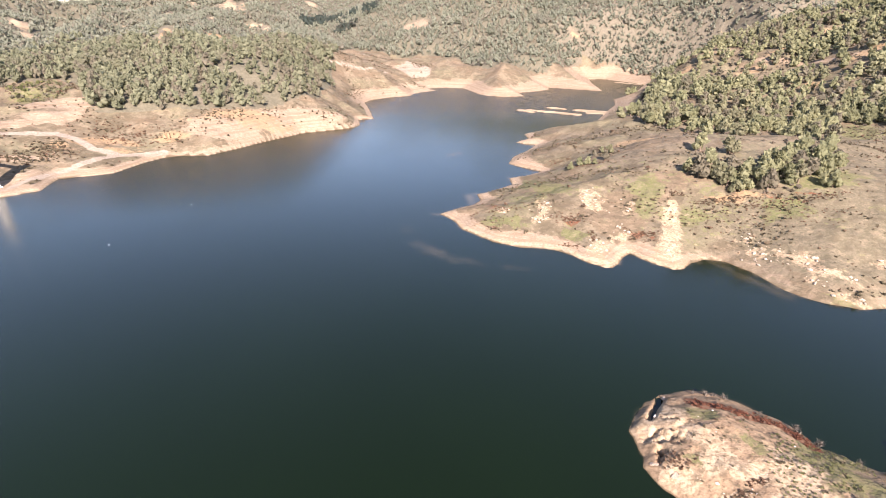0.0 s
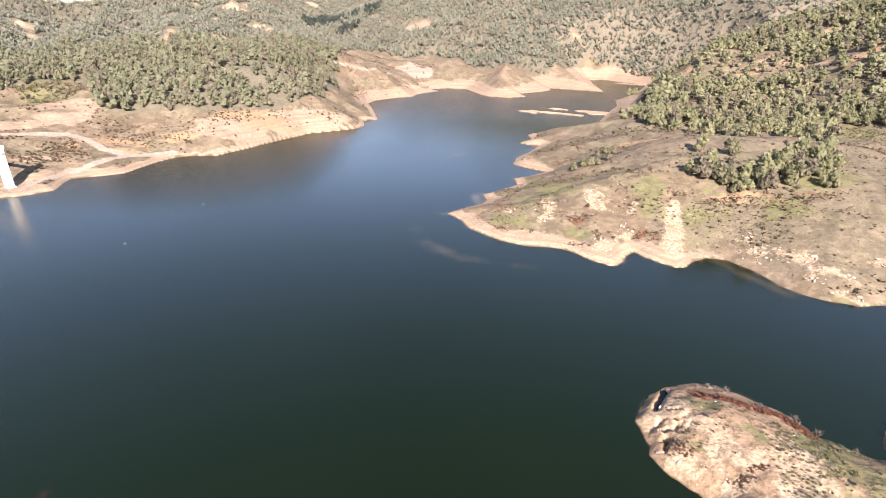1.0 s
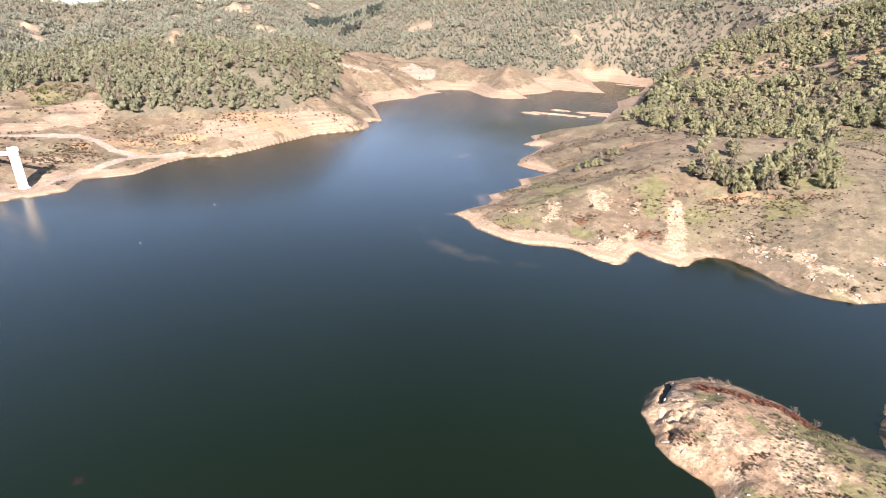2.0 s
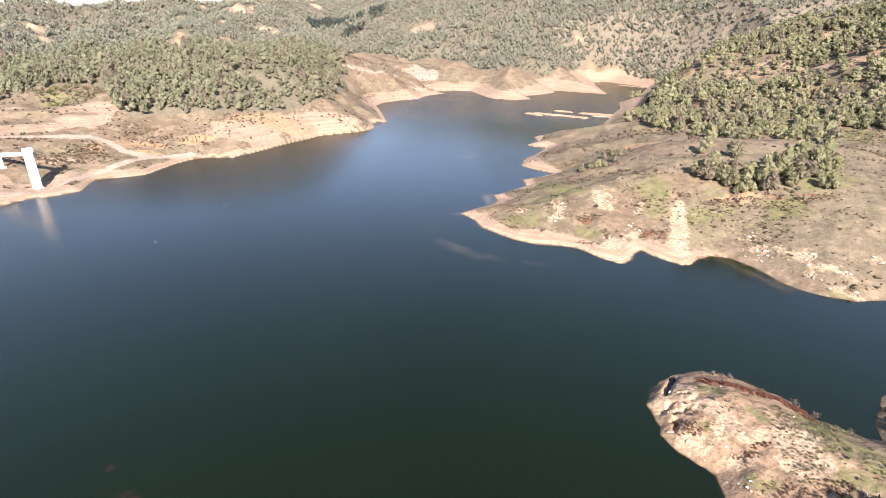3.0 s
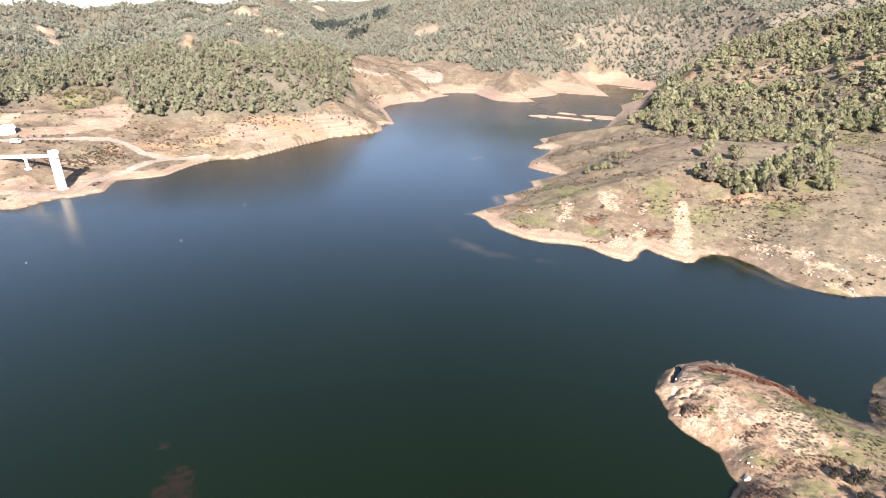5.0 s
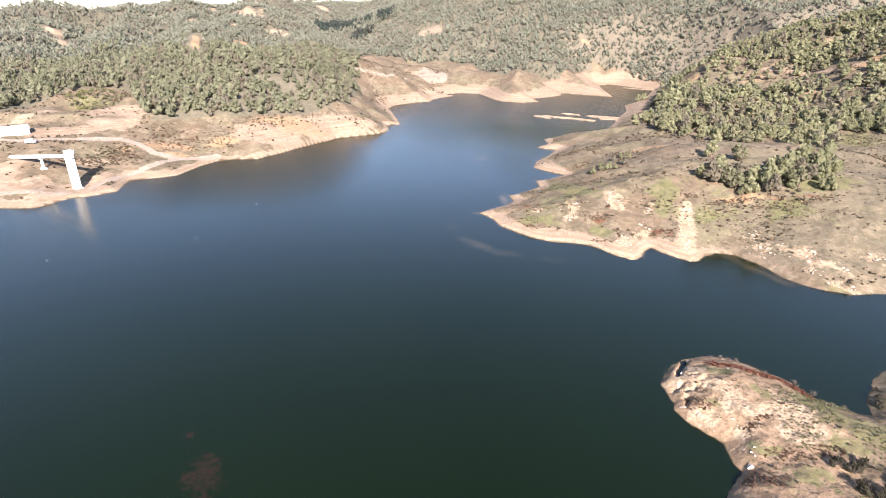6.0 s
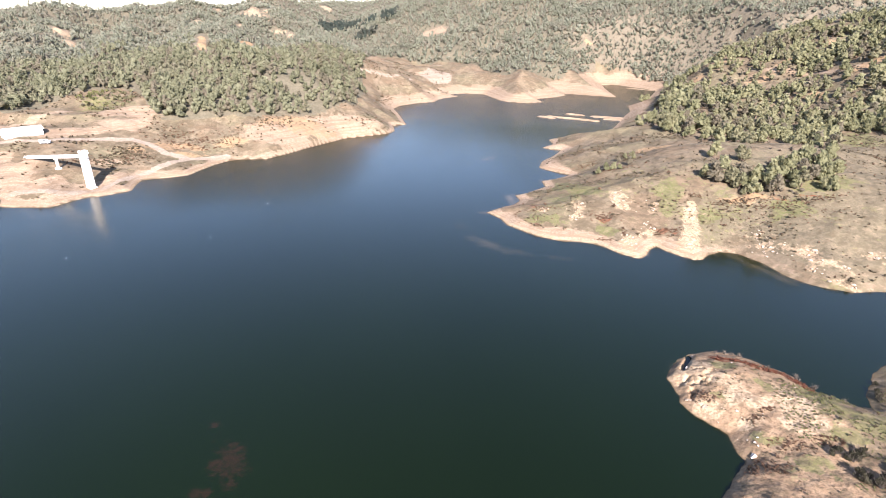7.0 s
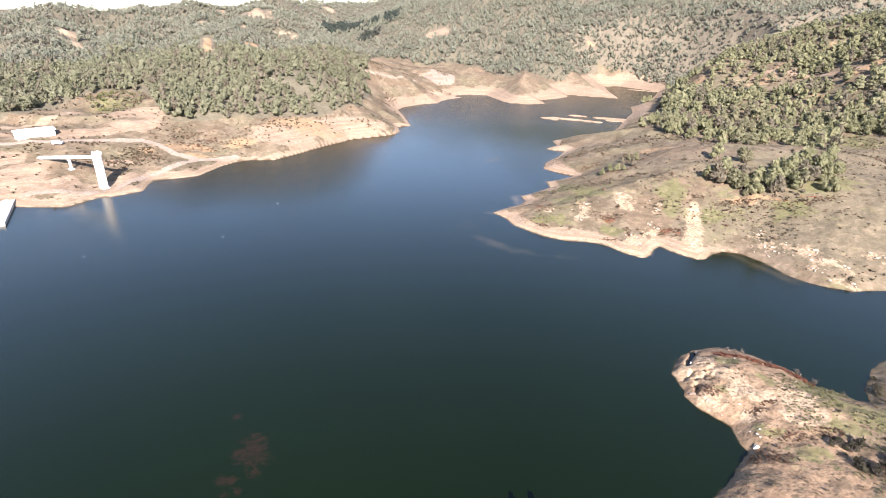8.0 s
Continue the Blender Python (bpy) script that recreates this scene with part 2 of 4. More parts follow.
NEAR = [(77.9, 87.0), (72.0, 82.8), (66.2, 74.6), (64.7, 70.3), (62.0, 70.4), (59.3, 72.3), (55.6, 74.6), (53.4, 78.1), (51.0, 81.5),
        (46.2, 85.2), (42.9, 87.0), (38.4, 87.5), (32.6, 85.2), (29.3, 82.2), (26.3, 78.2), (24.7, 74.8), (25.3, 72.5), (26.1, 68.9),
        (25.7, 66.3), (27.2, 63.5), (29.7, 60.8), (32.2, 58.2), (31.8, 55.8), (32.1, 53.5), (32.8, 51.3), (28.0, 45.2), (22.4, 39.1)]
SOUTH = [(10, 29), (0, 31), (-9, 34), (-16, 32), (-24, 22), (-45, 8), (-100, -25), (-170, 0), (-230, 60), (-222, 110), (-206, 134)]
SHORE = np.array(WEST + FAR + EAST + SPIT + NEAR + SOUTH, float)
# heights of rounded knolls, over the general rise, every 100 m round the lake
KNOLLS = [0, -5, 7, 7, 3, 10, 8, -2, 0, 0, -1, -4, 0, -7, -10, 2, 2, -2, 6, 6, 0, 5, 11, 5, 2, 7, -6, 10, 19, 19, 3, 2, 8, 10, 9, 11, -6, 8,
          9, 16, 15, 3, 1, -4, 3, 8, -8, 7, 25, 13, 24, 3, 4, -6, -8, -2, -16, -17, 18, 11, 9, -8, 6, 0, -14, 8, 14, -39, -30, 2, 32, -8, 1,
          2, -4, 14, 14, -33, -6, 38]
# crests of the hills beyond, each point with its height
WEST_RIDGE = [(-628, 483, 59), (-637, 548, 63), (-650, 606, 67), (-657, 669, 78), (-659, 707, 85), (-632, 730, 80), (-616, 768, 83), (-590, 811, 85), (-571, 859, 94), (-563, 899, 101), (-547, 931, 95), (-541, 991, 92), (-514, 1004, 94)]
WEST_SPURS = [[(-659, 707, 85), (-552, 562, 56), (-474, 443, 40)],
    [(-590, 811, 85), (-485, 616, 56), (-404, 476, 40)],
    [(-563, 899, 101), (-487, 770, 76), (-391, 629, 60)]]
PEAK_SPURS = [[(-516, 1114, 115), (-481, 997, 103), (-437, 819, 77), (-414, 719, 64), (-386, 620, 59), (-322, 495, 42)],
    [(-481, 997, 103), (-387, 853, 73), (-295, 749, 55), (-234, 654, 40)]]
BACK_RANGE = [(-666, 1319, 97), (-585, 1410, 116), (-583, 1676, 118), (-538, 1898, 128), (-426, 1925, 140), (-267, 1649, 161)]
MIDDLE_SPURS = [[(-157, 1139, 120), (-210, 1050, 90), (-252, 991, 77), (-288, 930, 66)],
    [(-139, 1081, 127), (-123, 861, 65), (-117, 721, 31)],
    [(-2, 1068, 155), (24, 847, 83), (40, 726, 48), (40, 655, 26)],
    [(255, 1033, 167), (204, 840, 77), (156, 739, 35)],
    [(407, 929, 165), (296, 758, 78), (235, 664, 44)]]
FAR_RIDGE = [(-168, 1138, 125), (-85, 1065, 141), (18, 1067, 160), (165, 1053, 168), (298, 1022, 166), (393, 934, 166), (488, 831, 163), (528, 746, 160)]
EAST_RIDGE = [(166, 497, 30), (185, 506, 42), (237, 523, 56), (286, 532, 71), (313, 528, 81), (345, 496, 96)]
# plan outlines without forest
OPEN_WEST = [(-420, 250), (-333, 244), (-322, 256), (-308, 263), (-307, 284), (-303, 292), (-303, 305), (-293, 314), (-275, 314), (-262, 311), (-243, 291), (-228, 273), (-219, 270),
             (-213, 274), (-203, 282),
             (-173, 297), (-155, 310), (-141, 333), (-128, 365), (-134, 420), (-157, 495), (-200, 660), (-166, 690), (-99, 680), (-58, 660),
             (-19, 601), (13, 615), (46, 628), (85, 703), (97, 725), (140, 720), (176, 668), (150, 600), (0, 450), (-100, 250), (-200, 120), (-420, 100)]
OPEN_EAST = [(158, 582), (108, 431), (82, 345), (70, 318), (71, 308), (80, 288), (84, 265), (86, 236), (71, 209), (66, 197), (68, 185), (80, 182), (94, 180), (108, 176),
             (113, 185), (125, 214), (151, 256), (171, 287), (230, 290), (260, 60), (40, 20), (-40, 180), (0, 350)]
BAND = [(172, 604), (171, 534), (184, 500), (212, 439), (231, 415), (300, 430), (300, 380), (231, 370), (212, 388), (190, 404), (143, 426), (136, 495)]
ORCHARD = [(-300, 297), (-292, 313), (-274, 312), (-262, 309), (-245, 287), (-246, 275), (-256, 268), (-284, 284)]


def inside(x, y, outline):
    hit = np.zeros(np.shape(x), bool)
    for (ax, ay), (bx, by) in zip(outline, np.roll(outline, -1, axis=0)):
        if by != ay:
            hit ^= ((ay > y) != (by > y)) & (x < (bx - ax) * (y - ay) / (by - ay) + ax)
    return hit


def segment_distance(x, y, a, b):
    dx, dy = b[0] - a[0], b[1] - a[1]
    s = np.clip(((x - a[0]) * dx + (y - a[1]) * dy) / (dx * dx + dy * dy), 0, 1)
    return np.hypot(x - a[0] - s * dx, y - a[1] - s * dy)


def line_distance(x, y, line):
    return np.min([segment_distance(x, y, a, b) for a, b in zip(line, line[1:])], axis=0)


def shore_distance(x, y):
    """Metres from the waterline, positive on land."""
    best = np.full(x.shape, 1e9)
    for a, b in zip(SHORE, np.roll(SHORE, -1, axis=0)):
        best = np.minimum(best, segment_distance(x, y, a, b))
    return np.where(inside(x, y, SHORE), -best, best)


def lattice(i, j, seed):
    v = (i.astype(np.int64) * 374761393 + j.astype(np.int64) * 668265263 + seed * 982451653) & 0x7FFFFFFF
    v = ((v ^ (v >> 13)) * 1274126177) & 0x7FFFFFFF
    return ((v ^ (v >> 16)) & 0xFFFF) / 65535.0


def rough(x, y, size, seed, octaves=4):
    """Smooth noise from -1 to 1 with features of that size."""
    total, weight, amount = 0, 0, 1.0
    for k in range(octaves):
        u, v = x / size + 17.3 * k, y / size - 9.1 * k
        i, j = np.floor(u), np.floor(v)
        a, b = u - i, v - j
        a, b = a * a * (3 - 2 * a), b * b * (3 - 2 * b)
        n = (lattice(i, j, seed + k) * (1 - a) + lattice(i + 1, j, seed + k) * a) * (1 - b)
        n = n + (lattice(i, j + 1, seed + k) * (1 - a) + lattice(i + 1, j + 1, seed + k) * a) * b
        total, weight = total + amount * (2 * n - 1), weight + amount
        amount, size = amount * 0.5, size * 0.5
    return total / weight


def smooth(v, lo, hi):
    t = np.clip((v - lo) / (hi - lo), 0, 1)
    return t * t * (3 - 2 * t)


def spot(x, y, px, py, rx, ry, turn=0):
    """1 in the middle of an ellipse on the plan, 0.5 at its edge."""
    c, s = math.cos(radians(turn)), math.sin(radians(turn))
    size = min(rx, ry)
    x, y = x + rough(x, y, 2.2 * size, 3, 3) * size * 1.1, y + rough(x, y, 2.2 * size, 4, 3) * size * 1.1
    u, v = (c * (x - px) + s * (y - py)) / rx, (c * (y - py) - s * (x - px)) / ry
    return np.clip(1.5 - np.sqrt(u * u + v * v), 0, 1)


def knolls(x, y):
    """The rounded hills round the lake."""
    total = np.clip(0.075 * (np.hypot(x, y) - 260), 0, 40)
    xs, ys = np.arange(-450, 451, 100), np.arange(150, 851, 100)
    ex = np.exp(-((x[..., None] - xs) ** 2) / (2 * 80.0 ** 2))
    ey = np.exp(-((y[..., None] - ys) ** 2) / (2 * 80.0 ** 2))
    return np.maximum(total + np.einsum("...i,ji,...j->...", ex, np.reshape(KNOLLS, (len(ys), len(xs))), ey), 0)


def fall_from(line, x, y, slope, width=20):
    """The slope on both sides of a crest that runs along the line."""
    total = np.zeros(np.shape(x))
    for a, b in zip(line, line[1:]):
        dx, dy = b[0] - a[0], b[1] - a[1]
        s = np.clip(((x - a[0]) * dx + (y - a[1]) * dy) / (dx * dx + dy * dy), 0, 1)
        off = np.hypot(x - a[0] - s * dx, y - a[1] - s * dy)
        total = np.maximum(total, a[2] + s * (b[2] - a[2]) - slope * (np.sqrt(off * off + width * width) - width))
    return total


def far_hills(x, y):
    """Slopes that fall from the crests to the valleys between them."""
    wx, wy = x + rough(x, y, 130, 23, 3) * 16, y + rough(x, y, 130, 25, 3) * 16
    lines = [(WEST_RIDGE, 0.34), (BACK_RANGE, 0.30), (FAR_RIDGE, 0.34)] + [(s, 0.42) for s in WEST_SPURS + PEAK_SPURS + MIDDLE_SPURS]
    return np.maximum.reduce([16 + 0.02 * np.hypot(x, y)] + [fall_from(line, wx, wy, slope) for line, slope in lines]) - 6


BARS = [((13, 432), (22, 424), 3.4), ((21, 434), (57, 418), 4.2), ((38, 449), (48, 445), 4.2), ((58, 441), (80, 434), 4.8), ((66, 428), (80, 428), 3.8),
        ((129, 667), (152, 649), 4.0), ((-85, 526), (-71, 547), 3.6)]
CRACKS = [((32.2, 83.6), (28.4, 76.4), 0.5, 2.0), ((27.5, 66.5), (28.6, 69.0), 0.4, 1.2), ((28.6, 69.0), (28.4, 72.8), 0.4, 1.2), ((28.4, 70.5), (30.8, 71.5), 0.35, 0.8)]
SHOALS = [((-21, 181), (-30, 164), 6, 0.18), ((-30, 164), (-25, 152), 6, 0.25), ((-25, 152), (-14, 143), 5.4, 0.30), ((-14, 143), (-2, 139), 4.4, 0.30), ((-2, 139), (10, 138), 3.4, 0.24),
          ((-20, 181), (-23, 180), 2.0, 0.45), ((-29, 270), (-21, 279), 2.2, 0.6), ((64, 150), (76, 131), 4.0, 0.35), ((-12, 205), (-9, 193), 3, 0.45), ((24, 50), (30, 46), 3.0, 0.12)]


def ground(x, y, d=None):
    """The height of the land, and of the bed under the water."""
    x, y = np.asarray(x, float), np.asarray(y, float)
    d = shore_distance(x, y) if d is None else d
    close = 1 - smooth(np.hypot(x, y), 110, 190)
    ragged = d + rough(x, y, 9, 5, 3) * (0.8 - 0.55 * smooth(np.hypot(x, y), 190, 270)) + rough(x, y, 1.8, 9, 2) * 0.35 * close
    bluff = spot(x, y, -140, 318, 34, 60, -38)
    steep = 11 - 5 * np.clip(bluff * 1.5, 0, 1) - 6.5 * spot(x, y, 45, 62, 40, 40)
    land = (4.5 + 4.5 * bluff) * (1 - np.exp(-np.maximum(ragged, 0) / steep))
    f = smooth(d, 0, 70)
    far = np.hypot(x, y)
    way = np.degrees(np.arctan2(x, y))
    edge = np.interp(way, (-40, -22, -12, -6, 4, 12, 20, 23, 27, 33, 42), (490, 500, 520, 640, 650, 700, 680, 650, 680, 720, 740))
    beyond = smooth(far, edge, edge + 110 - 40 * smooth(way, 15, 25))
    gully = 1 - np.abs(rough(x, y, 110, 21, 5)) * 2
    hills = knolls(x, y) * (1 - beyond) + (far_hills(x, y) + 12 * (gully - 0.6)) * beyond
    hills = np.maximum(hills + f * (1 - beyond) * np.clip(0.05 * far - 14, 0, 20) * (gully - 0.55) * 0.6, 0)
    hills = np.maximum(hills, fall_from(EAST_RIDGE, x, y, 0.38) + 3 * (gully - 0.6))
    land = land + f * hills + 4.5 * np.exp(-(((y - 240) / 23) ** 2)) * smooth(x, 5, 40) * (1 - smooth(x, 120, 170)) * smooth(d, 3, 25)
    land = land * (1 - 0.62 * np.clip(1.4 * np.exp(-((x + 203) ** 2 + (y - 185) ** 2) / 90), 0, 1))
    # benches cut into the slope behind the tower
    cut = np.clip(spot(x, y, -300, 264, 40, 22, 15) * 1.6, 0, 1)
    bench = np.floor(land / 5) * 5 + 5 * smooth(land / 5 - np.floor(land / 5), 0.55, 0.95)
    land = land + (bench - land) * cut
    folds = 1 - np.abs(rough(x, y, 26, 33, 4)) * 2.2
    land = land + rough(x, y, 16, 31) * 1.2 * smooth(d, 2, 25) + (folds - 0.5) * (0.6 + 0.7 * smooth(far, 260, 400)) * smooth(d, 3, 30) * smooth(far, 110, 150) + rough(x, y, 4, 41, 3) * 0.30 * smooth(d, 0.3, 5) + rough(x, y, 8, 43, 3) * 0.8 * smooth(d, 1, 8) * smooth(far, 115, 140)
    crag = np.exp(-((x - 28) / 5) ** 2 - ((y - 75) / 9) ** 2)
    ledge = rough(x, y, 3.2, 45, 3)
    land = land + crag * smooth(d, 0, 1.5) * (np.floor(ledge * 5) / 5 * 0.35 + 0.4 - 0.9 * (np.abs(rough(x, y, 4.5, 49, 3)) < 0.045)) + spot(x, y, 45, 65, 22, 22) * rough(x, y, 2.4, 47, 3) * 0.32 * smooth(d, 0.2, 2)
    for a, b, w, drop in CRACKS:
        land = land - drop * np.exp(-(((segment_distance(x, y, a, b) + rough(x, y, 1.6, 57, 2) * 0.3) / w) ** 2)) * smooth(d, -0.2, 0.5)
    bed = np.maximum(ragged * 0.4, -14)
    z = np.where(ragged > 0, land + 0.02, bed)
    for a, b, w in BARS:
        s = segment_distance(x, y, a, b) + rough(x, y, 6, 51) * 2.4 + 0.5
        z = np.maximum(z, np.where(s < w * 2, 0.9 * (1 - (s / w) ** 2), -99))
    return z


def grid_mesh(name, vx, vy, vz, rows, cols, closed):
    verts = np.stack([vx, vy, vz], -1).reshape(-1, 3)
    i, j = np.meshgrid(np.arange(rows - 1), np.arange(cols if closed else cols - 1), indexing="ij")
    k = (j + 1) % cols
    quads = np.stack([i * cols + j, (i + 1) * cols + j, (i + 1) * cols + k, i * cols + k], -1).reshape(-1, 4)
    return mesh_of(name, verts, quads[:, ::-1])


def mesh_of(name, verts, faces, flat=False):
    """A mesh from arrays of points and of faces with one number of corners."""
    me = bpy.data.meshes.new(name)
    n, corners = len(faces), faces.shape[1]
    me.vertices.add(len(verts))
    me.vertices.foreach_set("co", np.ascontiguousarray(verts, np.float32).ravel())
    me.loops.add(n * corners)
    me.loops.foreach_set("vertex_index", np.ascontiguousarray(faces, np.int32).ravel())
    me.polygons.add(n)
    me.polygons.foreach_set("loop_start", np.arange(0, n * corners, corners, dtype=np.int32))
    me.polygons.foreach_set("use_smooth", np.full(n, not flat))
    me.update(calc_edges=True)
    return me


def give(me, name, values):
    a = me.attributes.new(name, "FLOAT", "POINT")
    a.data.foreach_set("value", np.ascontiguousarray(values, np.float32).ravel())


ROAD = [(-330, 190), (-269, 208), (-251, 216), (-235, 229), (-219, 239), (-208, 239), (-197, 234), (-184, 234), (-176, 241), (-170, 248)]
TRACK = [(-184, 234), (-187, 223), (-190, 212), (-194, 202), (-196, 184), (-205, 170), (-225, 166)]
FIREBREAK = [(-365, 580), (-334, 524), (-315, 489), (-273, 413)]
BARE_CRESTS = [(-425, 859, 17, 37, 25), (-431, 916, 11, 8, 24), (-390, 726, 4, 8, 26), (-363, 793, 9, 15, 23), (-463, 752, 10, 21, 30), (-494, 870, 10, 18, 28), (-546, 592, 11, 25, 40), (-511, 562, 11, 19, 40), (-456, 450, 6, 4, 42), (-491, 676, 9, 6, 34), (-537, 660, 7, 16, 37), (-505, 1461, 17, 37, 18), (-338, 772, 7, 16, 22)]
BARE_SLOPES = [(-329, 612, 9, 20, 26), (85, 743, 8, 4, -7)]
PINK_SLOPE = (-127, 792, 21, 18, 8)
# Ellipses of the far valley's cast shadow, filled with darkened pines.
SHADOW_PATCHES = [(-374, 1036, 22, 29, 19), (-319, 981, 23, 50, 17), (-260, 920, 17, 8, 14), (-221, 899, 12, 17, 12), (-235, 818, 13, 8, 14)]
OLD_ROADS = [[(-160, 478), (-132, 511), (-117, 541)], [(-165, 622), (-133, 656), (-100, 668)]]

def clear_ground(px, py):
    """Bare slopes within the woods."""
    spots = (*BARE_CRESTS, *BARE_SLOPES, PINK_SLOPE, (-221.1, 319.4, 4.8, 4.7, 30), (-195.9, 304.5, 4.9, 6.4, 28), (-181.6, 301.8, 5.6, 4.1, 26), (-217.1, 293.0, 2.9, 4.5, 32), (-168.6, 409.0, 7.0, 12.0, 19), (-169.0, 317.5, 3.3, 3.5, 24), (249, 470, 10, 6), (161, 494, 9, 7), (146, 478, 5, 6), (208, 456, 8, 4), (112, 228, 26, 14, 3), (90, 238, 10, 15))
    return np.maximum(np.max([spot(px, py, *s) for s in spots], axis=0), np.clip(1.4 - line_distance(px, py, FIREBREAK) / 8, 0, 1))


CX, CY = -8.0, -15.0
radii = np.concatenate([np.linspace(0.01, 46, 10), np.linspace(50, 62, 12), np.linspace(62.4, 125, 150), np.geomspace(125.8, 1000, 300), np.geomspace(1018, 4900, 80)])
LAKE_RINGS = 472
turns = np.radians(np.concatenate([np.arange(-52, 52, 0.208), np.arange(52, 308, 4.0)]))
RR, TT = np.meshgrid(radii, turns, indexing="ij")
GX, GY = CX + RR * np.sin(TT), CY + RR * np.cos(TT)
GD = shore_distance(GX, GY)
GZ = ground(GX, GY, GD)
land_mesh = grid_mesh("ground", GX, GY, GZ, len(radii), len(turns), True)
x, y, z, d = GX, GY, GZ, GD
wooded = ~(inside(x, y, OPEN_WEST) | inside(x, y, OPEN_EAST) | inside(x, y, BAND)) & (d > 4)
give(land_mesh, "litter", wooded * (1.0 - 0.75 * ((x > 40) & (np.hypot(x, y) < 620))))
ring = smooth(z, 0.05, 0.3) * (1 - smooth(z + rough(x, y, 12, 61) * 1.3, 1.3, 2.9)) * (0.35 + 0.65 * smooth(np.hypot(x, y), 95, 140))
far_open = inside(x, y, OPEN_WEST) * smooth(y, 400, 470) * smooth(d, 0, 4) * 0.36
far_ring = smooth(y, 380, 440) * (1 - smooth(z + rough(x, y, 30, 62) * 2, 6.0 + 6 * smooth(y, 590, 660), 9.0 + 8 * smooth(y, 590, 660))) * (1 - smooth(d, 45, 70)) * 0.78
cuts = np.max([spot(x, y, *s) for s in ((-160, 290, 16, 26, -35), (-138, 316, 14, 24, -35), (-117, 338, 20, 9, 38), (-243, 268, 22, 10, 25), (-234, 245, 16, 4, 30), (-255, 232, 22, 5, 20), (-288, 227, 14, 6, 20), (-241, 179, 14, 7, 30), (-225, 173, 16, 6, 20), (-211, 172, 12, 5, 15), (-262, 190, 12, 8, 20), (-239, 184, 9, 6, 20), (-230, 173, 12, 5, 20), (-216, 178, 8, 5, 15), (-213, 210, 7, 3, 20), (-188, 184, 5, 6, 30), (-200, 196, 4, 8, -10),
                                       (-106, 594, 14, 9, 0), (-235, 163, 16, 8, 0), PINK_SLOPE, (-293.0, 253.3, 27.7, 5.5, 44), (-233.2, 258.7, 14.8, 10.6, 37), (-250.3, 227.9, 14.2, 6.4, 42), (-242.4, 184.4, 12.7, 5.2, 46), (-234.6, 171.7, 10.9, 4.3, 47), (-198.1, 246.8, 7.8, 5.9, 33), (-206.2, 167.4, 17.7, 1.8, 44))], axis=0)
ring = ring * (1 - 0.55 * smooth(x, 50, 68) * (y < 250))
give(land_mesh, "sand", np.clip(np.maximum.reduce([ring * 0.95, far_ring, far_open, cuts, np.clip(1.3 - line_distance(x, y, [(190, 455), (210, 432), (222, 409), (236, 396), (262, 380)]) / 4, 0, 0.75)]), 0, 1))
give(land_mesh, "ochre", np.maximum(np.clip(1.4 - line_distance(x, y, FIREBREAK) / 5, 0, 1) * 0.9, np.max([spot(x, y, *s) for s in ((-208, 229, 9, 4, 10), (-197, 245, 16, 6, 25), (-150, 303, 12, 30, -35), (161, 494, 12, 9), (146, 478, 8, 8), (249, 470, 12, 8), (235, 393, 22, 6, 15), (208, 456, 10, 6), (195, 376, 6, 5), (182, 439, 10, 6),
                                                        (59, 256, 9, 7), (-173, 264, 8, 6), *BARE_SLOPES, (80, 181, 12, 2.5), (-188, 238, 10, 3, 30), (-203, 236, 8, 3, 10))], axis=0) * 0.8))
OUTCROPS = [(32.5, 177.9, 4.5, 5.1, -13), (31.1, 183.7, 2.7, 4.0, -12), (43.8, 176.6, 2.5, 4.9, -16), (16.1, 173.8, 3.2, 6.8, -9), (13.9, 168.1, 2.2, 2.6, -9), (30.8, 149.3, 3.4, 8.5, -15), (38.5, 159.5, 3.4, 6.4, -16), (76.9, 151.0, 4.5, 4.7, -27), (84.9, 145.9, 6.2, 4.4, -30), (90.6, 137.2, 7.3, 1.7, -32), (84.1, 135.1, 2.7, 1.8, -31), (92.3, 127.4, 6.0, 2.0, -34), (76.1, 159.6, 3.9, 3.0, -26), (50.8, 149.2, 5.3, 3.1, -20), (2.8, 175.0, 1.7, 2.2, -5), (106.1, 143.0, 3.0, 3.5, -35)]
RUSTY_CREST = [(37.0, 81.0), (38.2, 79.1), (41.6, 78.6), (44.7, 78.0), (47.7, 77.3), (50.8, 77.6), (51.9, 74.9), (53.0, 72.3)]
SPIT_BARE = [(44.0, 64.9, 4.0, 5.0, -32), (44.6, 57.7, 3.4, 3.8, -34), (33.8, 71.9, 5.1, 2.7, -26), (35.9, 65.7, 2.4, 2.7, -28), (39.5, 62.7, 2.7, 2.2, -30), (35.6, 59.0, 2.2, 1.6, -30), (31.1, 76.3, 2.4, 3.2, -24), (28.6, 73.5, 2.4, 2.9, -23), (29.7, 62.8, 2.6, 1.8, -26)]
SCREE = [(59, 179), (57, 171), (54, 160), (50, 148)]
scree = np.clip(1.35 - line_distance(x, y, SCREE) / (2.0 + 0.09 * np.clip(178 - y, 0, 30)), 0, 1)
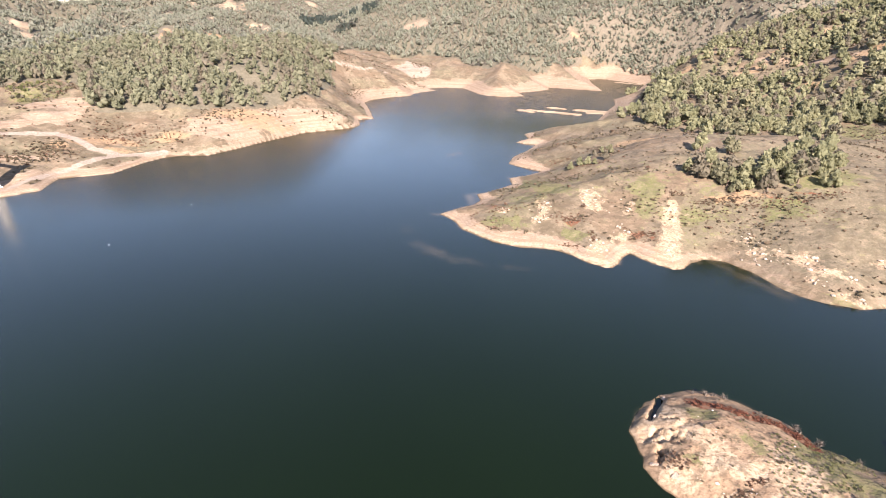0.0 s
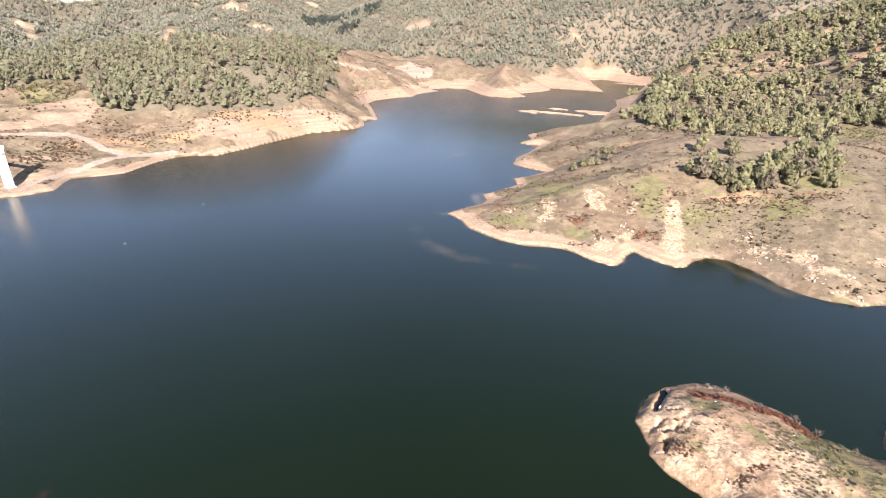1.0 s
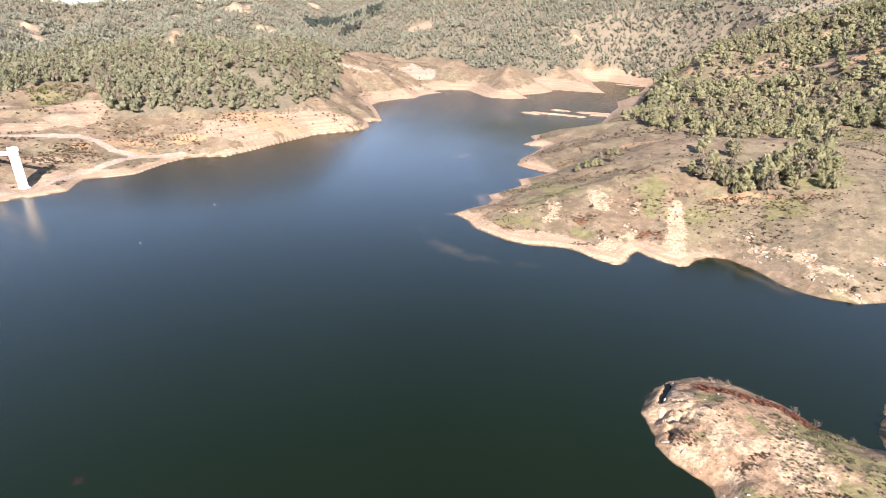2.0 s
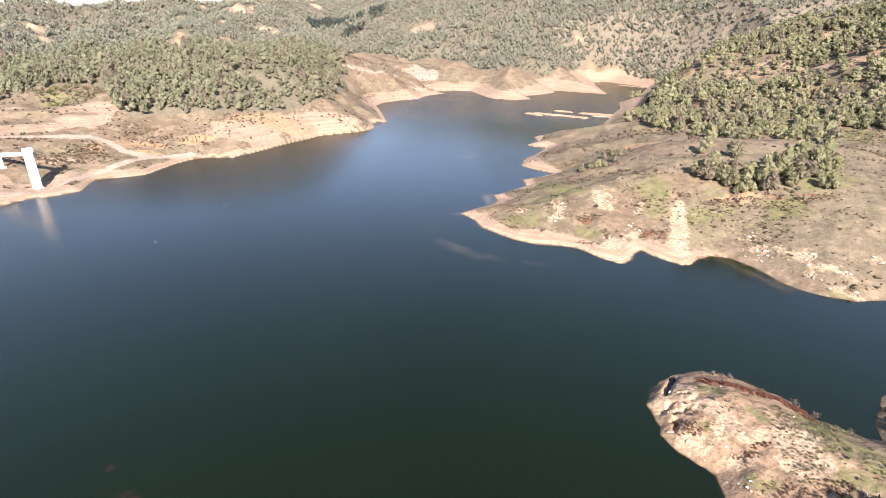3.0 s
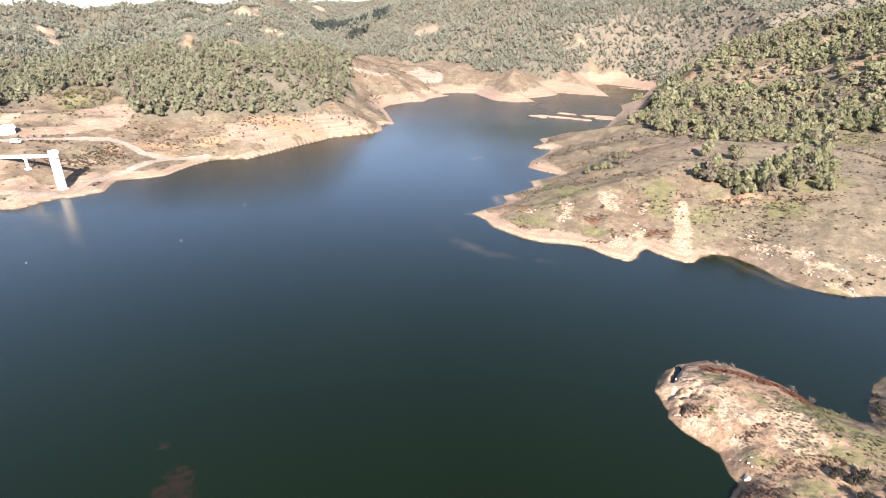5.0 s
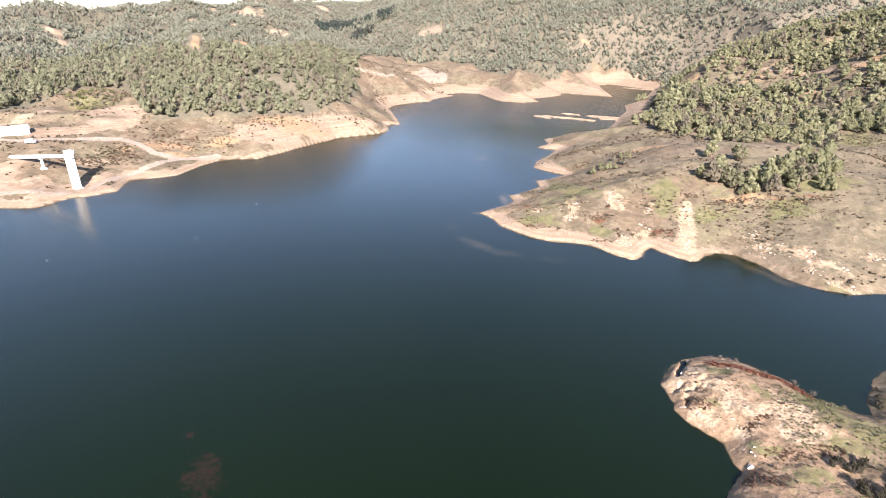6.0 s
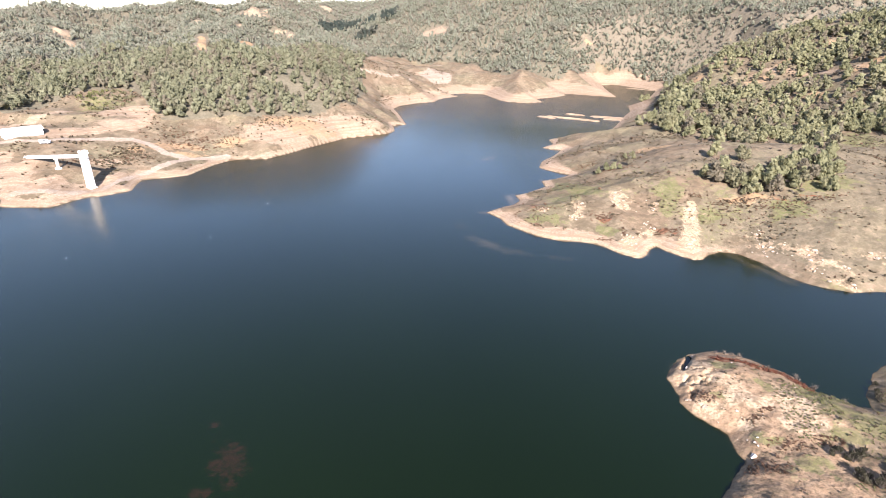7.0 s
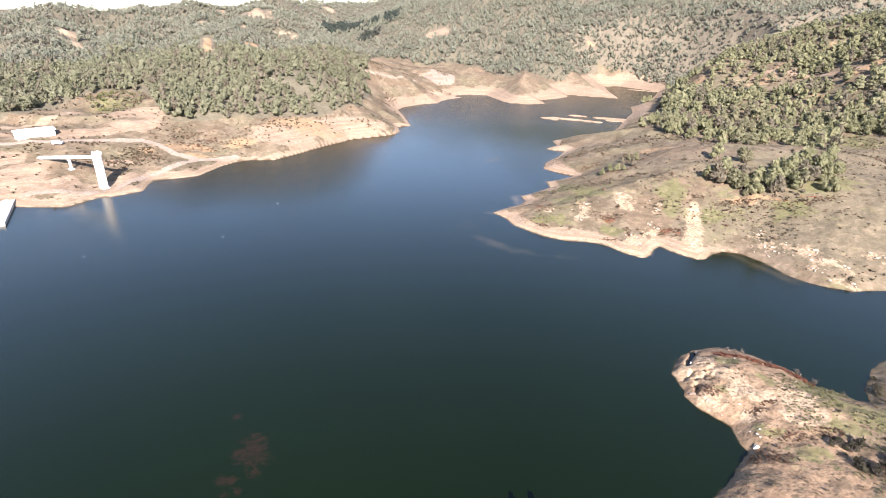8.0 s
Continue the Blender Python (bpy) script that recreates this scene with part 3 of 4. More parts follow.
give(land_mesh, "pale", np.max([scree * 1.1] + [(0.82 if s[0] < 66 else 0.6) * spot(x, y, *s) for s in OUTCROPS] + [spot(x, y, *s) for s in (*BARE_CRESTS,
                                                       (-106, 594, 10, 8))], axis=0) * 0.88 + smooth(z, 0.06, 0.2) * (1 - smooth(z, 0.45, 1.0)) * 0.65 * smooth(np.hypot(x, y), 110, 150) * (1 - 0.6 * smooth(x, 55, 75) * (y < 200))
     + np.max([spot(x, y, *s) for s in SPIT_BARE], axis=0) * 1.15 + 0.6 * spot(x, y, -104, 594, 11, 13) + 1.1 * (spot(x, y, 47, 434, 40, 22) > 0.4) * (d < 0))
give(land_mesh, "green", np.max([spot(x, y, *s) for s in ((0.2, 166.0, 9.6, 4.1, -5), (25.3, 161.7, 4.2, 3.5, -12), (52.2, 186.7, 4.4, 8.0, -17), (47.6, 174.9, 2.8, 4.5, -17), (18.9, 189.9, 7.2, 8.7, -9), (91.1, 170.6, 7.4, 5.3, -28), (177.6, 283.0, 11.9, 19.2, -32), (63.5, 170.7, 2.8, 3.6, -21), (11.3, 208.2, 6.5, 11.8, -7), (87.8, 128.2, 6.1, 1.3, -33),
                                                        (41.5, 69.1, 2.9, 2.2, -30), (33.4, 65.4, 1.9, 1.8, -27), (37.3, 54.3, 2.7, 1.3, -32), (52.7, 68.3, 5.4, 8.6, -34), (52.2, 61.7, 4.0, 4.2, -36), (55.7, 57.9, 6.4, 6.7, -39), (39.9, 46.4, 4.0, 3.0, -35), (35.7, 55.3, 1.4, 1.1, -31), (36.8, 75.9, 2.9, 2.2, -26), (50.0, 53.8, 4.6, 2.6, -38),
                                                        (-264, 280, 22, 18), (110, 190, 16, 8))], axis=0) * 0.8 + 0.36 * np.max([spot(x, y, 55, 200, 45, 28, -15), spot(x, y, 15, 186, 26, 16, -20), 0.5 * spot(x, y, 92, 164, 40, 18, -10)], axis=0))
give(land_mesh, "duff", wooded * (x < 60) * (clear_ground(x, y) < 0.35) * 0.85)
give(land_mesh, "turf", inside(x, y, OPEN_EAST) * smooth(z, 2.0, 3.5) * (0.75 * smooth(x - 0.3 * (y - 150), 35, 75)) * (y > 110))
give(land_mesh, "spit", np.clip(spot(x, y, 36, 68, 20, 26) * 1.3, 0, 1) * 0.8)
give(land_mesh, "rust", np.clip(np.maximum(np.max([spot(x, y, *s) for s in ((24.6, 167.1, 3.1, 2.3, -12), (21.8, 154.4, 2.4, 1.2, -12), (44.0, 161.8, 3.0, 2.4, -17), (48.2, 158.4, 2.2, 2.0, -19), (24.6, 251.3, 4.3, 2.3, -8), (-2.6, 181.4, 3.2, 4.4, -4), (76.8, 180.9, 11.2, 1.0, -24), (89.6, 180.0, 7.6, 0.9, -27), (101.4, 177.5, 5.2, 1.4, -29))], axis=0) * 0.56,
                                          np.clip(1.4 - line_distance(x, y, RUSTY_CREST) / 1.8, 0, 1)), 0, 1))
give(land_mesh, "road", np.clip(1.5 - np.minimum.reduce([line_distance(x, y, ROAD) / 2.4, line_distance(x, y, TRACK) / 2.2, line_distance(x, y, OLD_ROADS[0]) / 1.8, line_distance(x, y, [(158, 347), (182, 337)]) / 1.0, line_distance(x, y, OLD_ROADS[1]) / 1.8, 1.5 - 1.5 * spot(x, y, -100, 600, 15, 24)]), 0, 1))
give(land_mesh, "wet", 1 - smooth(z, 0.02, 0.35))
earth = tagged(new("ground", land_mesh), "dry scrub hillsides and bare sandy banks round a low reservoir", "ground", kind="structure")
land_mesh.materials.append(EARTH)

# the lake's sheet stops a little way into the bank
LX, LY, wet_z = (g[: LAKE_RINGS : 2, ::3] for g in (GX, GY, GZ))
lake_mesh = grid_mesh("water", LX, LY, np.zeros_like(wet_z), *wet_z.shape, True)
depth = np.maximum(-wet_z, 0)
shoal = np.exp(-depth / 0.22) * (0.28 + 0.27 * smooth(np.hypot(LX, LY), 110, 140))
for a, b, w, amount in SHOALS:
    shoal = np.maximum(shoal, amount * np.exp(-((segment_distance(LX, LY, a, b) / w) ** 2)))
give(lake_mesh, "shoal", shoal)
give(lake_mesh, "weed", np.max([spot(LX, LY, *s) for s in ((-67.6, 47.6, 1.6, 1.4, 33), (-60.8, 41.3, 1.5, 1.4, 31), (-62.1, 37.9, 1.4, 1.3, 33), (-58.0, 33.6, 1.6, 1.1, 32), (-59.1, 29.5, 1.1, 1.0, 35), (-61.1, 28.2, 1.1, 1.0, 36), (-61.0, 38.4, 3.1, 5.6, 32), (-61.4, 31.6, 1.9, 2.6, 35))], axis=0))
give(lake_mesh, "ruffle", np.maximum(smooth(LY, 360, 470), 0.6 * smooth(-LX, 70, 130) * smooth(LY, 150, 240)))
lake = tagged(new("water", lake_mesh), "calm dark green reservoir water", "water", kind="structure")
lake_mesh.materials.append(WATER)


# ---- helpers for things ----
def part(name, bm, material, parent, label=""):
    me = bpy.data.meshes.new(name)
    bm.to_mesh(me)
    bm.free()
    return part_of(name, me, material, parent, label)


def part_of(name, me, material, parent, label=""):
    if not me.materials:
        me.materials.append(material)
    ob = new(name, me)
    ob.parent = parent
    return tagged(ob, label)


def box(bm, at, size, turn=0.0, bevel=0.0):
    made = bmesh.ops.create_cube(bm, size=1.0)["verts"]
    bmesh.ops.scale(bm, vec=size, verts=made)
    bmesh.ops.rotate(bm, cent=(0, 0, 0), matrix=Matrix.Rotation(turn, 3, "Z"), verts=made)
    bmesh.ops.translate(bm, vec=at, verts=made)
    if bevel:
        edges = list({e for v in made for e in v.link_edges})
        bmesh.ops.bevel(bm, geom=edges, offset=bevel, segments=1, affect="EDGES")
    return bm


def rod(bm, a, b, radius, sides=6):
    a, b = Vector(a), Vector(b)
    turn = (b - a).to_track_quat("Z", "Y").to_matrix().to_4x4()
    bmesh.ops.create_cone(bm, cap_ends=True, segments=sides, radius1=radius, radius2=radius, depth=(b - a).length, matrix=Matrix.Translation((a + b) / 2) @ turn)
    return bm


def z_at(px, py):
    return float(ground(np.array([px]), np.array([py]))[0])


def ico(level):
    bm = bmesh.new()
    bmesh.ops.create_icosphere(bm, subdivisions=level, radius=1.0)
    v = np.array([p.co[:] for p in bm.verts])
    f = np.array([[p.index for p in q.verts] for q in bm.faces])
    bm.free()
    return v, f


ICO_LOW, ICO_MID = ico(1), ico(2)


OCTA = (np.array([(1, 0, 0), (0, 1, 0), (-1, 0, 0), (0, -1, 0), (0, 0, 1), (0, 0, -1)], float),
        np.array([(0, 1, 4), (1, 2, 4), (2, 3, 4), (3, 0, 4), (1, 0, 5), (2, 1, 5), (3, 2, 5), (0, 3, 5)]))


def crown(rng, height, width, lobes, tufts, shape, leaf):
    """Points and triangles of a crown: uneven lobes round a stem, narrower towards the top, with sprays of needles that break the outline."""
    vs, fs, count = [], [], 0
    for k in range(lobes):
        share = k / max(lobes - 1, 1)
        up = 0.20 + 0.68 * (k + 0.5) / lobes if lobes > 1 else 0.5
        r = width * 0.5 * (1.15 - 0.75 * share if lobes > 1 else 1.0) * rng.uniform(0.42, 0.66)
        a, out = rng.uniform(0, 6.28), width * 0.27 * (1 - 0.75 * share) * (lobes > 1)
        mid = np.array([math.cos(a) * out, math.sin(a) * out, height * up])
        v = shape[0] * (1 + rng.uniform(-0.38, 0.34, (len(shape[0]), 1))) * np.array([r, r, r * rng.uniform(0.8, 1.35)]) * (0.8 if lobes > 1 else 1) + mid
        vs.append(v), fs.append(shape[1] + count)
        count += len(v)
        for _ in range(tufts):
            n = rng.normal(size=3)
            n /= np.linalg.norm(n)
            n[2] = abs(n[2]) * 0.95 - 0.2
            at = mid + n * np.array([r, r, r]) * rng.uniform(0.6, 1.15)
            side = np.cross(n, rng.normal(size=3))
            along = np.cross(n, side)
            side = side * leaf * rng.uniform(0.6, 1.1)
            tip = at + (along * 0.9 * np.sign(along[2]) + n * 0.45 + rng.normal(size=3) * 0.3) * leaf * rng.uniform(0.9, 2.0)
            vs.append(np.array([at - side, at + side, tip]))
            fs.append(np.array([[0, 1, 2]]) + count)
            count += 3
    return np.concatenate(vs), np.concatenate(fs)


def scatter(name, places, sizes, kinds, material, label, category, rng, squash=1.0, flat=True):
    """One mesh of many plants that nobody could count."""
    vs, fs, tints, count = [], [], [], 0
    for (px, py, pz), s in zip(places, sizes):
        v, f = kinds[rng.integers(len(kinds))]
        a, w = rng.uniform(0, 6.28), s * rng.uniform(0.85, 1.2)
        c, n = math.cos(a), math.sin(a)
        q = np.stack([(v[:, 0] * c - v[:, 1] * n) * w + px, (v[:, 0] * n + v[:, 1] * c) * w + py, v[:, 2] * s * squash + pz], -1)
        vs.append(q), fs.append(f + count), tints.append(np.full(len(v), rng.random()))
        count += len(v)
    me = mesh_of(name, np.concatenate(vs), np.concatenate(fs), flat)
    give(me, "tint", np.concatenate(tints))
    me.materials.append(material)
    return tagged(new(name, me), label, category, kind="stuff")


# ---- woods ----
rng = np.random.default_rng(7)


def jittered(x0, x1, y0, y1, step):
    gx, gy = np.meshgrid(np.arange(x0, x1, step), np.arange(y0, y1, step))
    return gx.ravel() + rng.uniform(-0.48, 0.48, gx.size) * step, gy.ravel() + rng.uniform(-0.48, 0.48, gy.size) * step


def woods(x0, x1, y0, y1, step, keep, near=0.0, far=9e9):
    px, py = jittered(x0, x1, y0, y1, step)
    r, a = np.hypot(px - CX, py - CY), np.degrees(np.arctan2(px - CX, py - CY))
    ok = (np.abs(a) < 51) & (r > near) & (r < far)
    px, py = px[ok], py[ok]
    d = shore_distance(px, py)
    wander = 5 + 4 * smooth(np.hypot(px, py), 280, 380)
    wx, wy = px + rough(px, py, 30, 91, 3) * wander, py + rough(px, py, 30, 93, 3) * wander
    open_land = inside(wx, wy, OPEN_WEST) | inside(wx, wy, OPEN_EAST)
    near_thin = np.where((py < 400) & (px > 0) & (px < 220), 0.31 + 0.20 * smooth(py, 250, 350), 1.0)
    varied = 1 - 0.65 * smooth(np.hypot(px, py), 560, 760)
    thin = keep * near_thin * (0.86 + varied * (0.45 * rough(px, py, 60, 71, 3) + 0.9 * np.minimum(rough(px, py, 22, 75, 2) + 0.1, 0))) * np.where(inside(px, py, BAND), 0.3, 1.0) * np.where(line_distance(px, py, [(140, 426), (173, 415), (195, 405), (220, 400), (240, 392)]) < 7, 0.3, 1.0)
    thin = np.maximum(thin, 0.9 * (np.maximum(spot(px, py, 92, 193, 27, 13, -8), spot(px, py, 192, 312, 36, 20)) > 0.45))
    ok = (d > 5 + 6 * (py > 330)) & ~open_land & (clear_ground(px, py) < 0.4) & (rng.random(px.size) < thin)
    px, py = px[ok], py[ok]
    return np.stack([px, py, ground(px, py) - 0.15], -1)


near_east = woods(20, 520, 150, 640, 4.3, 0.98, far=620)
near_west = woods(-700, -60, 240, 720, 4.5, 1.16, far=700)
near_east = near_east[near_east[:, 0] > 40]
near_west = near_west[near_west[:, 0] < -60]
# Trees beyond a wavering distance take the needles paled for haze.
hazed = np.hypot(near_west[:, 0] - CX, near_west[:, 1] - CY) + 110 * rough(near_west[:, 0], near_west[:, 1], 80, 79, 2) + rng.normal(size=len(near_west)) * 40 > 600
hazed &= np.hypot(near_west[:, 0] - CX, near_west[:, 1] - CY) > 545
rest = np.concatenate([woods(40, 250, 690, 860, 5.0, 0.95, 620, 1150), woods(-1100, 950, 250, 1160, 5.8, 1.15, 620, 1150), woods(-900, 100, 900, 2100, 9.0, 1.25, 1150, 2100)])
rest = np.array([p for p in rest if not (p[0] < -60 and math.hypot(p[0] - CX, p[1] - CY) < 700)])

order = np.argsort(np.hypot(near_east[:, 0] - 60, near_east[:, 1] - 170))
single, east_rest = near_east[order[:290]], near_east[order[290:]]

big_kinds = [crown(rng, 1.0, 0.80, 12, 48, ICO_LOW, 0.058) for k in range(9)]
mid_kinds = [crown(rng, 1.0, 0.80, 6, 15, ICO_LOW, 0.066) for _ in range(14)]
low_kinds = [crown(rng, 1.0, 1.0, 3, 4, OCTA, 0.11) for _ in range(14)]
tiny_kinds = [crown(rng, 1.0, 1.25, 1, 2, OCTA, 0.2) for _ in range(14)]
bush_kinds = [crown(rng, 1.0, 1.5, 1, 11, OCTA, 0.32) for _ in range(10)]

tree_models = []
for k, (v, f) in enumerate(big_kinds):
    tree = tagged(new("pine_tree"), "olive-green pine with a rounded uneven crown on the dry slope", "tree", "pines on the slope")
    bm = bmesh.new()
    bmesh.ops.create_cone(bm, cap_ends=True, segments=7, radius1=0.035, radius2=0.012, depth=0.85, matrix=Matrix.Translation((0, 0, 0.40)))
    for _ in range(4):
        a, h = rng.uniform(0, 6.28), rng.uniform(0.3, 0.6)
        rod(bm, (0, 0, h), (math.cos(a) * 0.22, math.sin(a) * 0.22, h + 0.14), 0.009, 5)
    part("trunk", bm, BARK, tree)
    part_of("crown", mesh_of("crown", v, f, flat=True), PINE, tree)
    tree_models.append(tree)
used = set()
extra = [(35, 234), (45, 242), (36, 221), (29, 219), (44, 226), (33, 222), (41, 238), (48, 240), (39, 222)]
lone = np.array([(a, b, z_at(a, b) - 0.1) for a, b in extra])
for n, (px, py, pz) in enumerate(np.concatenate([single, lone])):
    k = int(rng.integers(len(tree_models)))
    size = float(np.clip(rng.normal(6.8, 1.4), 3.6, 10)) * (0.55 if n >= len(single) else 1)
    m = pose(px, py, pz, rng.uniform(-4, 4), rng.uniform(-4, 4), rng.uniform(0, 360)) @ Matrix.Diagonal((size, size, size * float(rng.uniform(0.85, 1.1)), 1))
    if k not in used:
        used.add(k)
        tree_models[k].matrix_basis = m
    else:
        made = copy_thing(tree_models[k], Matrix.Identity(4))
        made.matrix_basis = m

def grown(p, low, high, mean):
    """Tree heights that change from stand to stand."""
    return np.clip(rng.normal(mean, 1.1, len(p)) * (1 + 0.35 * rough(p[:, 0], p[:, 1], 70, 77, 2)) * (1 + 0.5 * (rng.random(len(p)) > 0.9)), low, high)


scatter("pine_wood", east_rest, grown(east_rest, 2.5, 11, 7.3), mid_kinds, PINE, "open pine wood on the slope above the lake", "trees", rng)
scatter("pine_wood", near_west[hazed], grown(near_west[hazed], 2.5, 10, 6.4), low_kinds, FAR_PINE, "grey-green pine wood, paled for haze, on the ridges behind the bank", "trees", rng, flat=False)
near_west = near_west[~hazed]
# These needles carry a little haze in their base colour.
scatter("pine_wood", near_west, grown(near_west, 2.5, 10.5, 6.8), mid_kinds, HAZE_PINE, "dense olive-green pine wood on rolling hills", "trees", rng)
# All trees beyond the lake wear the needles with haze in their colour.
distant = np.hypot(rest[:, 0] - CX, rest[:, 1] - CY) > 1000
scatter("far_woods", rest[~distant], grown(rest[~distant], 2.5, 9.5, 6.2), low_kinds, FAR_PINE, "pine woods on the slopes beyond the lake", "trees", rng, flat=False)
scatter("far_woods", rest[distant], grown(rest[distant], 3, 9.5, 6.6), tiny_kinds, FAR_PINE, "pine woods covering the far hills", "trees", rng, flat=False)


# Added pines whose dark colour paints the shadow lying in the valley.
px, py = jittered(-480, -80, 700, 1260, 5.0)
dense = np.max([spot(px, py, *s) for s in SHADOW_PATCHES], axis=0) > 0.5
grove = np.stack([px[dense], py[dense], ground(px[dense], py[dense]) - 0.15], -1)
scatter("pine_grove", grove, rng.uniform(9, 13, len(grove)), low_kinds, SHADOW_PINE, "pines coloured dark for the shadow cast on the far valley side", "trees", rng)


# ---- scrub ----
def scrub_places(x0, x1, y0, y1, step, keep, where):
    px, py = jittered(x0, x1, y0, y1, step)
    d = shore_distance(px, py)
    ok = (d > 2.0) & where(px, py) & (rng.random(px.size) < keep * (0.12 + 1.5 * smooth(rough(px, py, 16, 81, 4), 0.05, 0.5)))
    px, py = px[ok], py[ok]
    pz = ground(px, py)
    high = pz > 1.3
    return np.stack([px, py, pz], -1)[high]


east_scrub = scrub_places(-20, 250, 120, 430, 1.5, 0.62, lambda a, b: inside(a, b, OPEN_EAST))
scatter("scrub", east_scrub, rng.uniform(0.22, 0.6, len(east_scrub)) * (1 + 1.1 * (rng.random(len(east_scrub)) > 0.86)), bush_kinds, SCRUB, "low dry scrub dotted over the headland", "shrubs", rng, 0.8)
west_scrub = scrub_places(-330, -80, 160, 640, 2.2, 0.6, lambda a, b: inside(a, b, OPEN_WEST) & (line_distance(a, b, ROAD) > 3) & (line_distance(a, b, TRACK) > 3)
                          & (np.max([spot(a, b, *s) for s in ((-293.0, 253.3, 27.7, 5.5, 44), (-233.2, 258.7, 14.8, 10.6, 37), (-250.3, 227.9, 14.2, 6.4, 42))], axis=0) < 0.5))
scatter("scrub", west_scrub, rng.uniform(0.3, 1.2, len(west_scrub)), bush_kinds, SCRUB, "dry scrub on the sandy bank", "shrubs", rng, 0.8)
thicket = scrub_places(-250, -195, 178, 235, 1.6, 0.8, lambda a, b: inside(a, b, [(-245, 197), (-224, 206), (-226, 224), (-208, 233), (-197, 213), (-207, 196), (-217, 183)]) & (line_distance(a, b, TRACK) > 3))
scatter("scrub", thicket, rng.uniform(0.3, 0.9, len(thicket)), bush_kinds, SCRUB, "grey-brown scrub thicket on the bank below the bridge", "shrubs", rng, 0.75)
orchard = scrub_places(-310, -250, 245, 328, 4.0, 8.0, lambda a, b: inside(a, b, ORCHARD))
scatter("young_trees", orchard, rng.uniform(1.0, 2.2, len(orchard)), bush_kinds, YOUNG, "rows of young green trees on a cleared slope", "trees", rng, 0.9)
near_scrub = scrub_places(22, 100, 38, 92, 0.65, 0.75, lambda a, b: b < 95)
scatter("dry_herbs", near_scrub, rng.uniform(0.12, 0.34, len(near_scrub)) * (1 + 0.7 * (rng.random(len(near_scrub)) > 0.85)), bush_kinds, SCRUB, "dry herbs and tussocks on the near spit", "shrubs", rng, 0.9)
px, py = jittered(42, 100, 36, 74, 0.7)
lush = (rough(px, py, 7, 83, 3) > -0.15) & (px - 0.5 * (70 - py) > 31) & (rng.random(px.size) < 0.75)
herbs = np.stack([px[lush], py[lush], ground(px[lush], py[lush])], -1)
herbs = herbs[herbs[:, 2] > 0.9]
scatter("green_herbs", herbs, rng.uniform(0.12, 0.36, len(herbs)), bush_kinds, YOUNG, "fresh green herbs on the broad end of the spit", "plants", rng, 0.8)
crest = np.array(RUSTY_CREST)
at = rng.uniform(0, len(crest) - 1.001, 300)
low = at.astype(int)
red = crest[low] + (crest[low + 1] - crest[low]) * (at - low)[:, None] + rng.normal(size=(len(at), 2)) * 0.9
red = np.column_stack([red, ground(red[:, 0], red[:, 1])])
scatter("rusty_herbs", red[red[:, 2] > 0.4], rng.uniform(0.15, 0.42, int((red[:, 2] > 0.4).sum())), bush_kinds, RUSTY, "rust-red dead herbs along the crest of the spit", "plants", rng, 0.8)
under = scrub_places(40, 420, 180, 560, 3.2, 1.3, lambda a, b: ~inside(a, b, OPEN_EAST))
scatter("undergrowth", under, rng.uniform(0.6, 1.8, len(under)), bush_kinds, GREY_SCRUB, "grey-brown undergrowth between the pines", "shrubs", rng, 0.8)
slopes = woods(-20, 470, 640, 1010, 4.4, 0.8, 640, 1000)
scatter("undergrowth", slopes, rng.uniform(1.2, 2.8, len(slopes)), tiny_kinds, GREY_SCRUB, "grey scrub between the pines of the far slopes", "shrubs", rng, 0.8)
heath = []
for px, py, rx, ry, n in ((24, 168, 5, 2.5, 110), (46, 161, 4.5, 2.5, 110), (22, 154, 4, 1.2, 50), (27, 252, 5, 3, 70), (76, 180, 12, 1.8, 110), (100, 176, 12, 2, 110), (62, 184, 4, 2, 50), (84, 176, 8, 2.5, 60), (30, 158, 0.8, 4, 40), (36, 222, 9, 3, 80), (1, 176, 10, 2, 70), (94, 168, 16, 6, 90), (39.4, 52.3, 3.0, 1.7, 101), (36.8, 59.6, 1.4, 0.8, 45), (31.6, 47.8, 2.6, 2.0, 102), (35.3, 47.0, 2.0, 1.7, 77), (29.7, 65.9, 1.9, 1.3, 64), (46.7, 52.7, 2.3, 1.6, 81), (39.6, 61.7, 1.2, 0.6, 40), (-190, 251, 20, 6, 130), (-206, 262, 14, 6, 100), (-180, 262, 12, 8, 90), (-222, 204, 12, 8, 90), (-205, 222, 14, 4, 70)):
    heath.append(np.stack([px + rng.normal(size=n) * rx * 0.6, py + rng.normal(size=n) * ry * 0.6], -1))
heath = np.concatenate(heath)
heath = np.column_stack([heath, ground(heath[:, 0], heath[:, 1]) - 0.05])
heath = heath[(heath[:, 2] > 0.8) & (line_distance(heath[:, 0], heath[:, 1], ROAD) > 4) & (line_distance(heath[:, 0], heath[:, 1], TRACK) > 4)]
scatter("heath", heath, np.where(heath[:, 1] < 90, rng.uniform(0.14, 0.4, len(heath)), rng.uniform(0.2, 0.6, len(heath))) * np.where(heath[:, 0] < -100, 1.5, 1.0), bush_kinds, HEATH, "clumps of russet-brown low heath on the dry ground", "shrubs", rng, 0.7)


# ---- broken rock of the outcrops ----
def chunk(seed):
    r = np.random.default_rng(seed)
    v, f = ICO_LOW
    q = v * (1 + r.uniform(-0.3, 0.25, (len(v), 1))) * np.array([1.0, r.uniform(0.5, 0.9), r.uniform(0.35, 0.7)])
    return q + np.array([0, 0, 0.12]), f


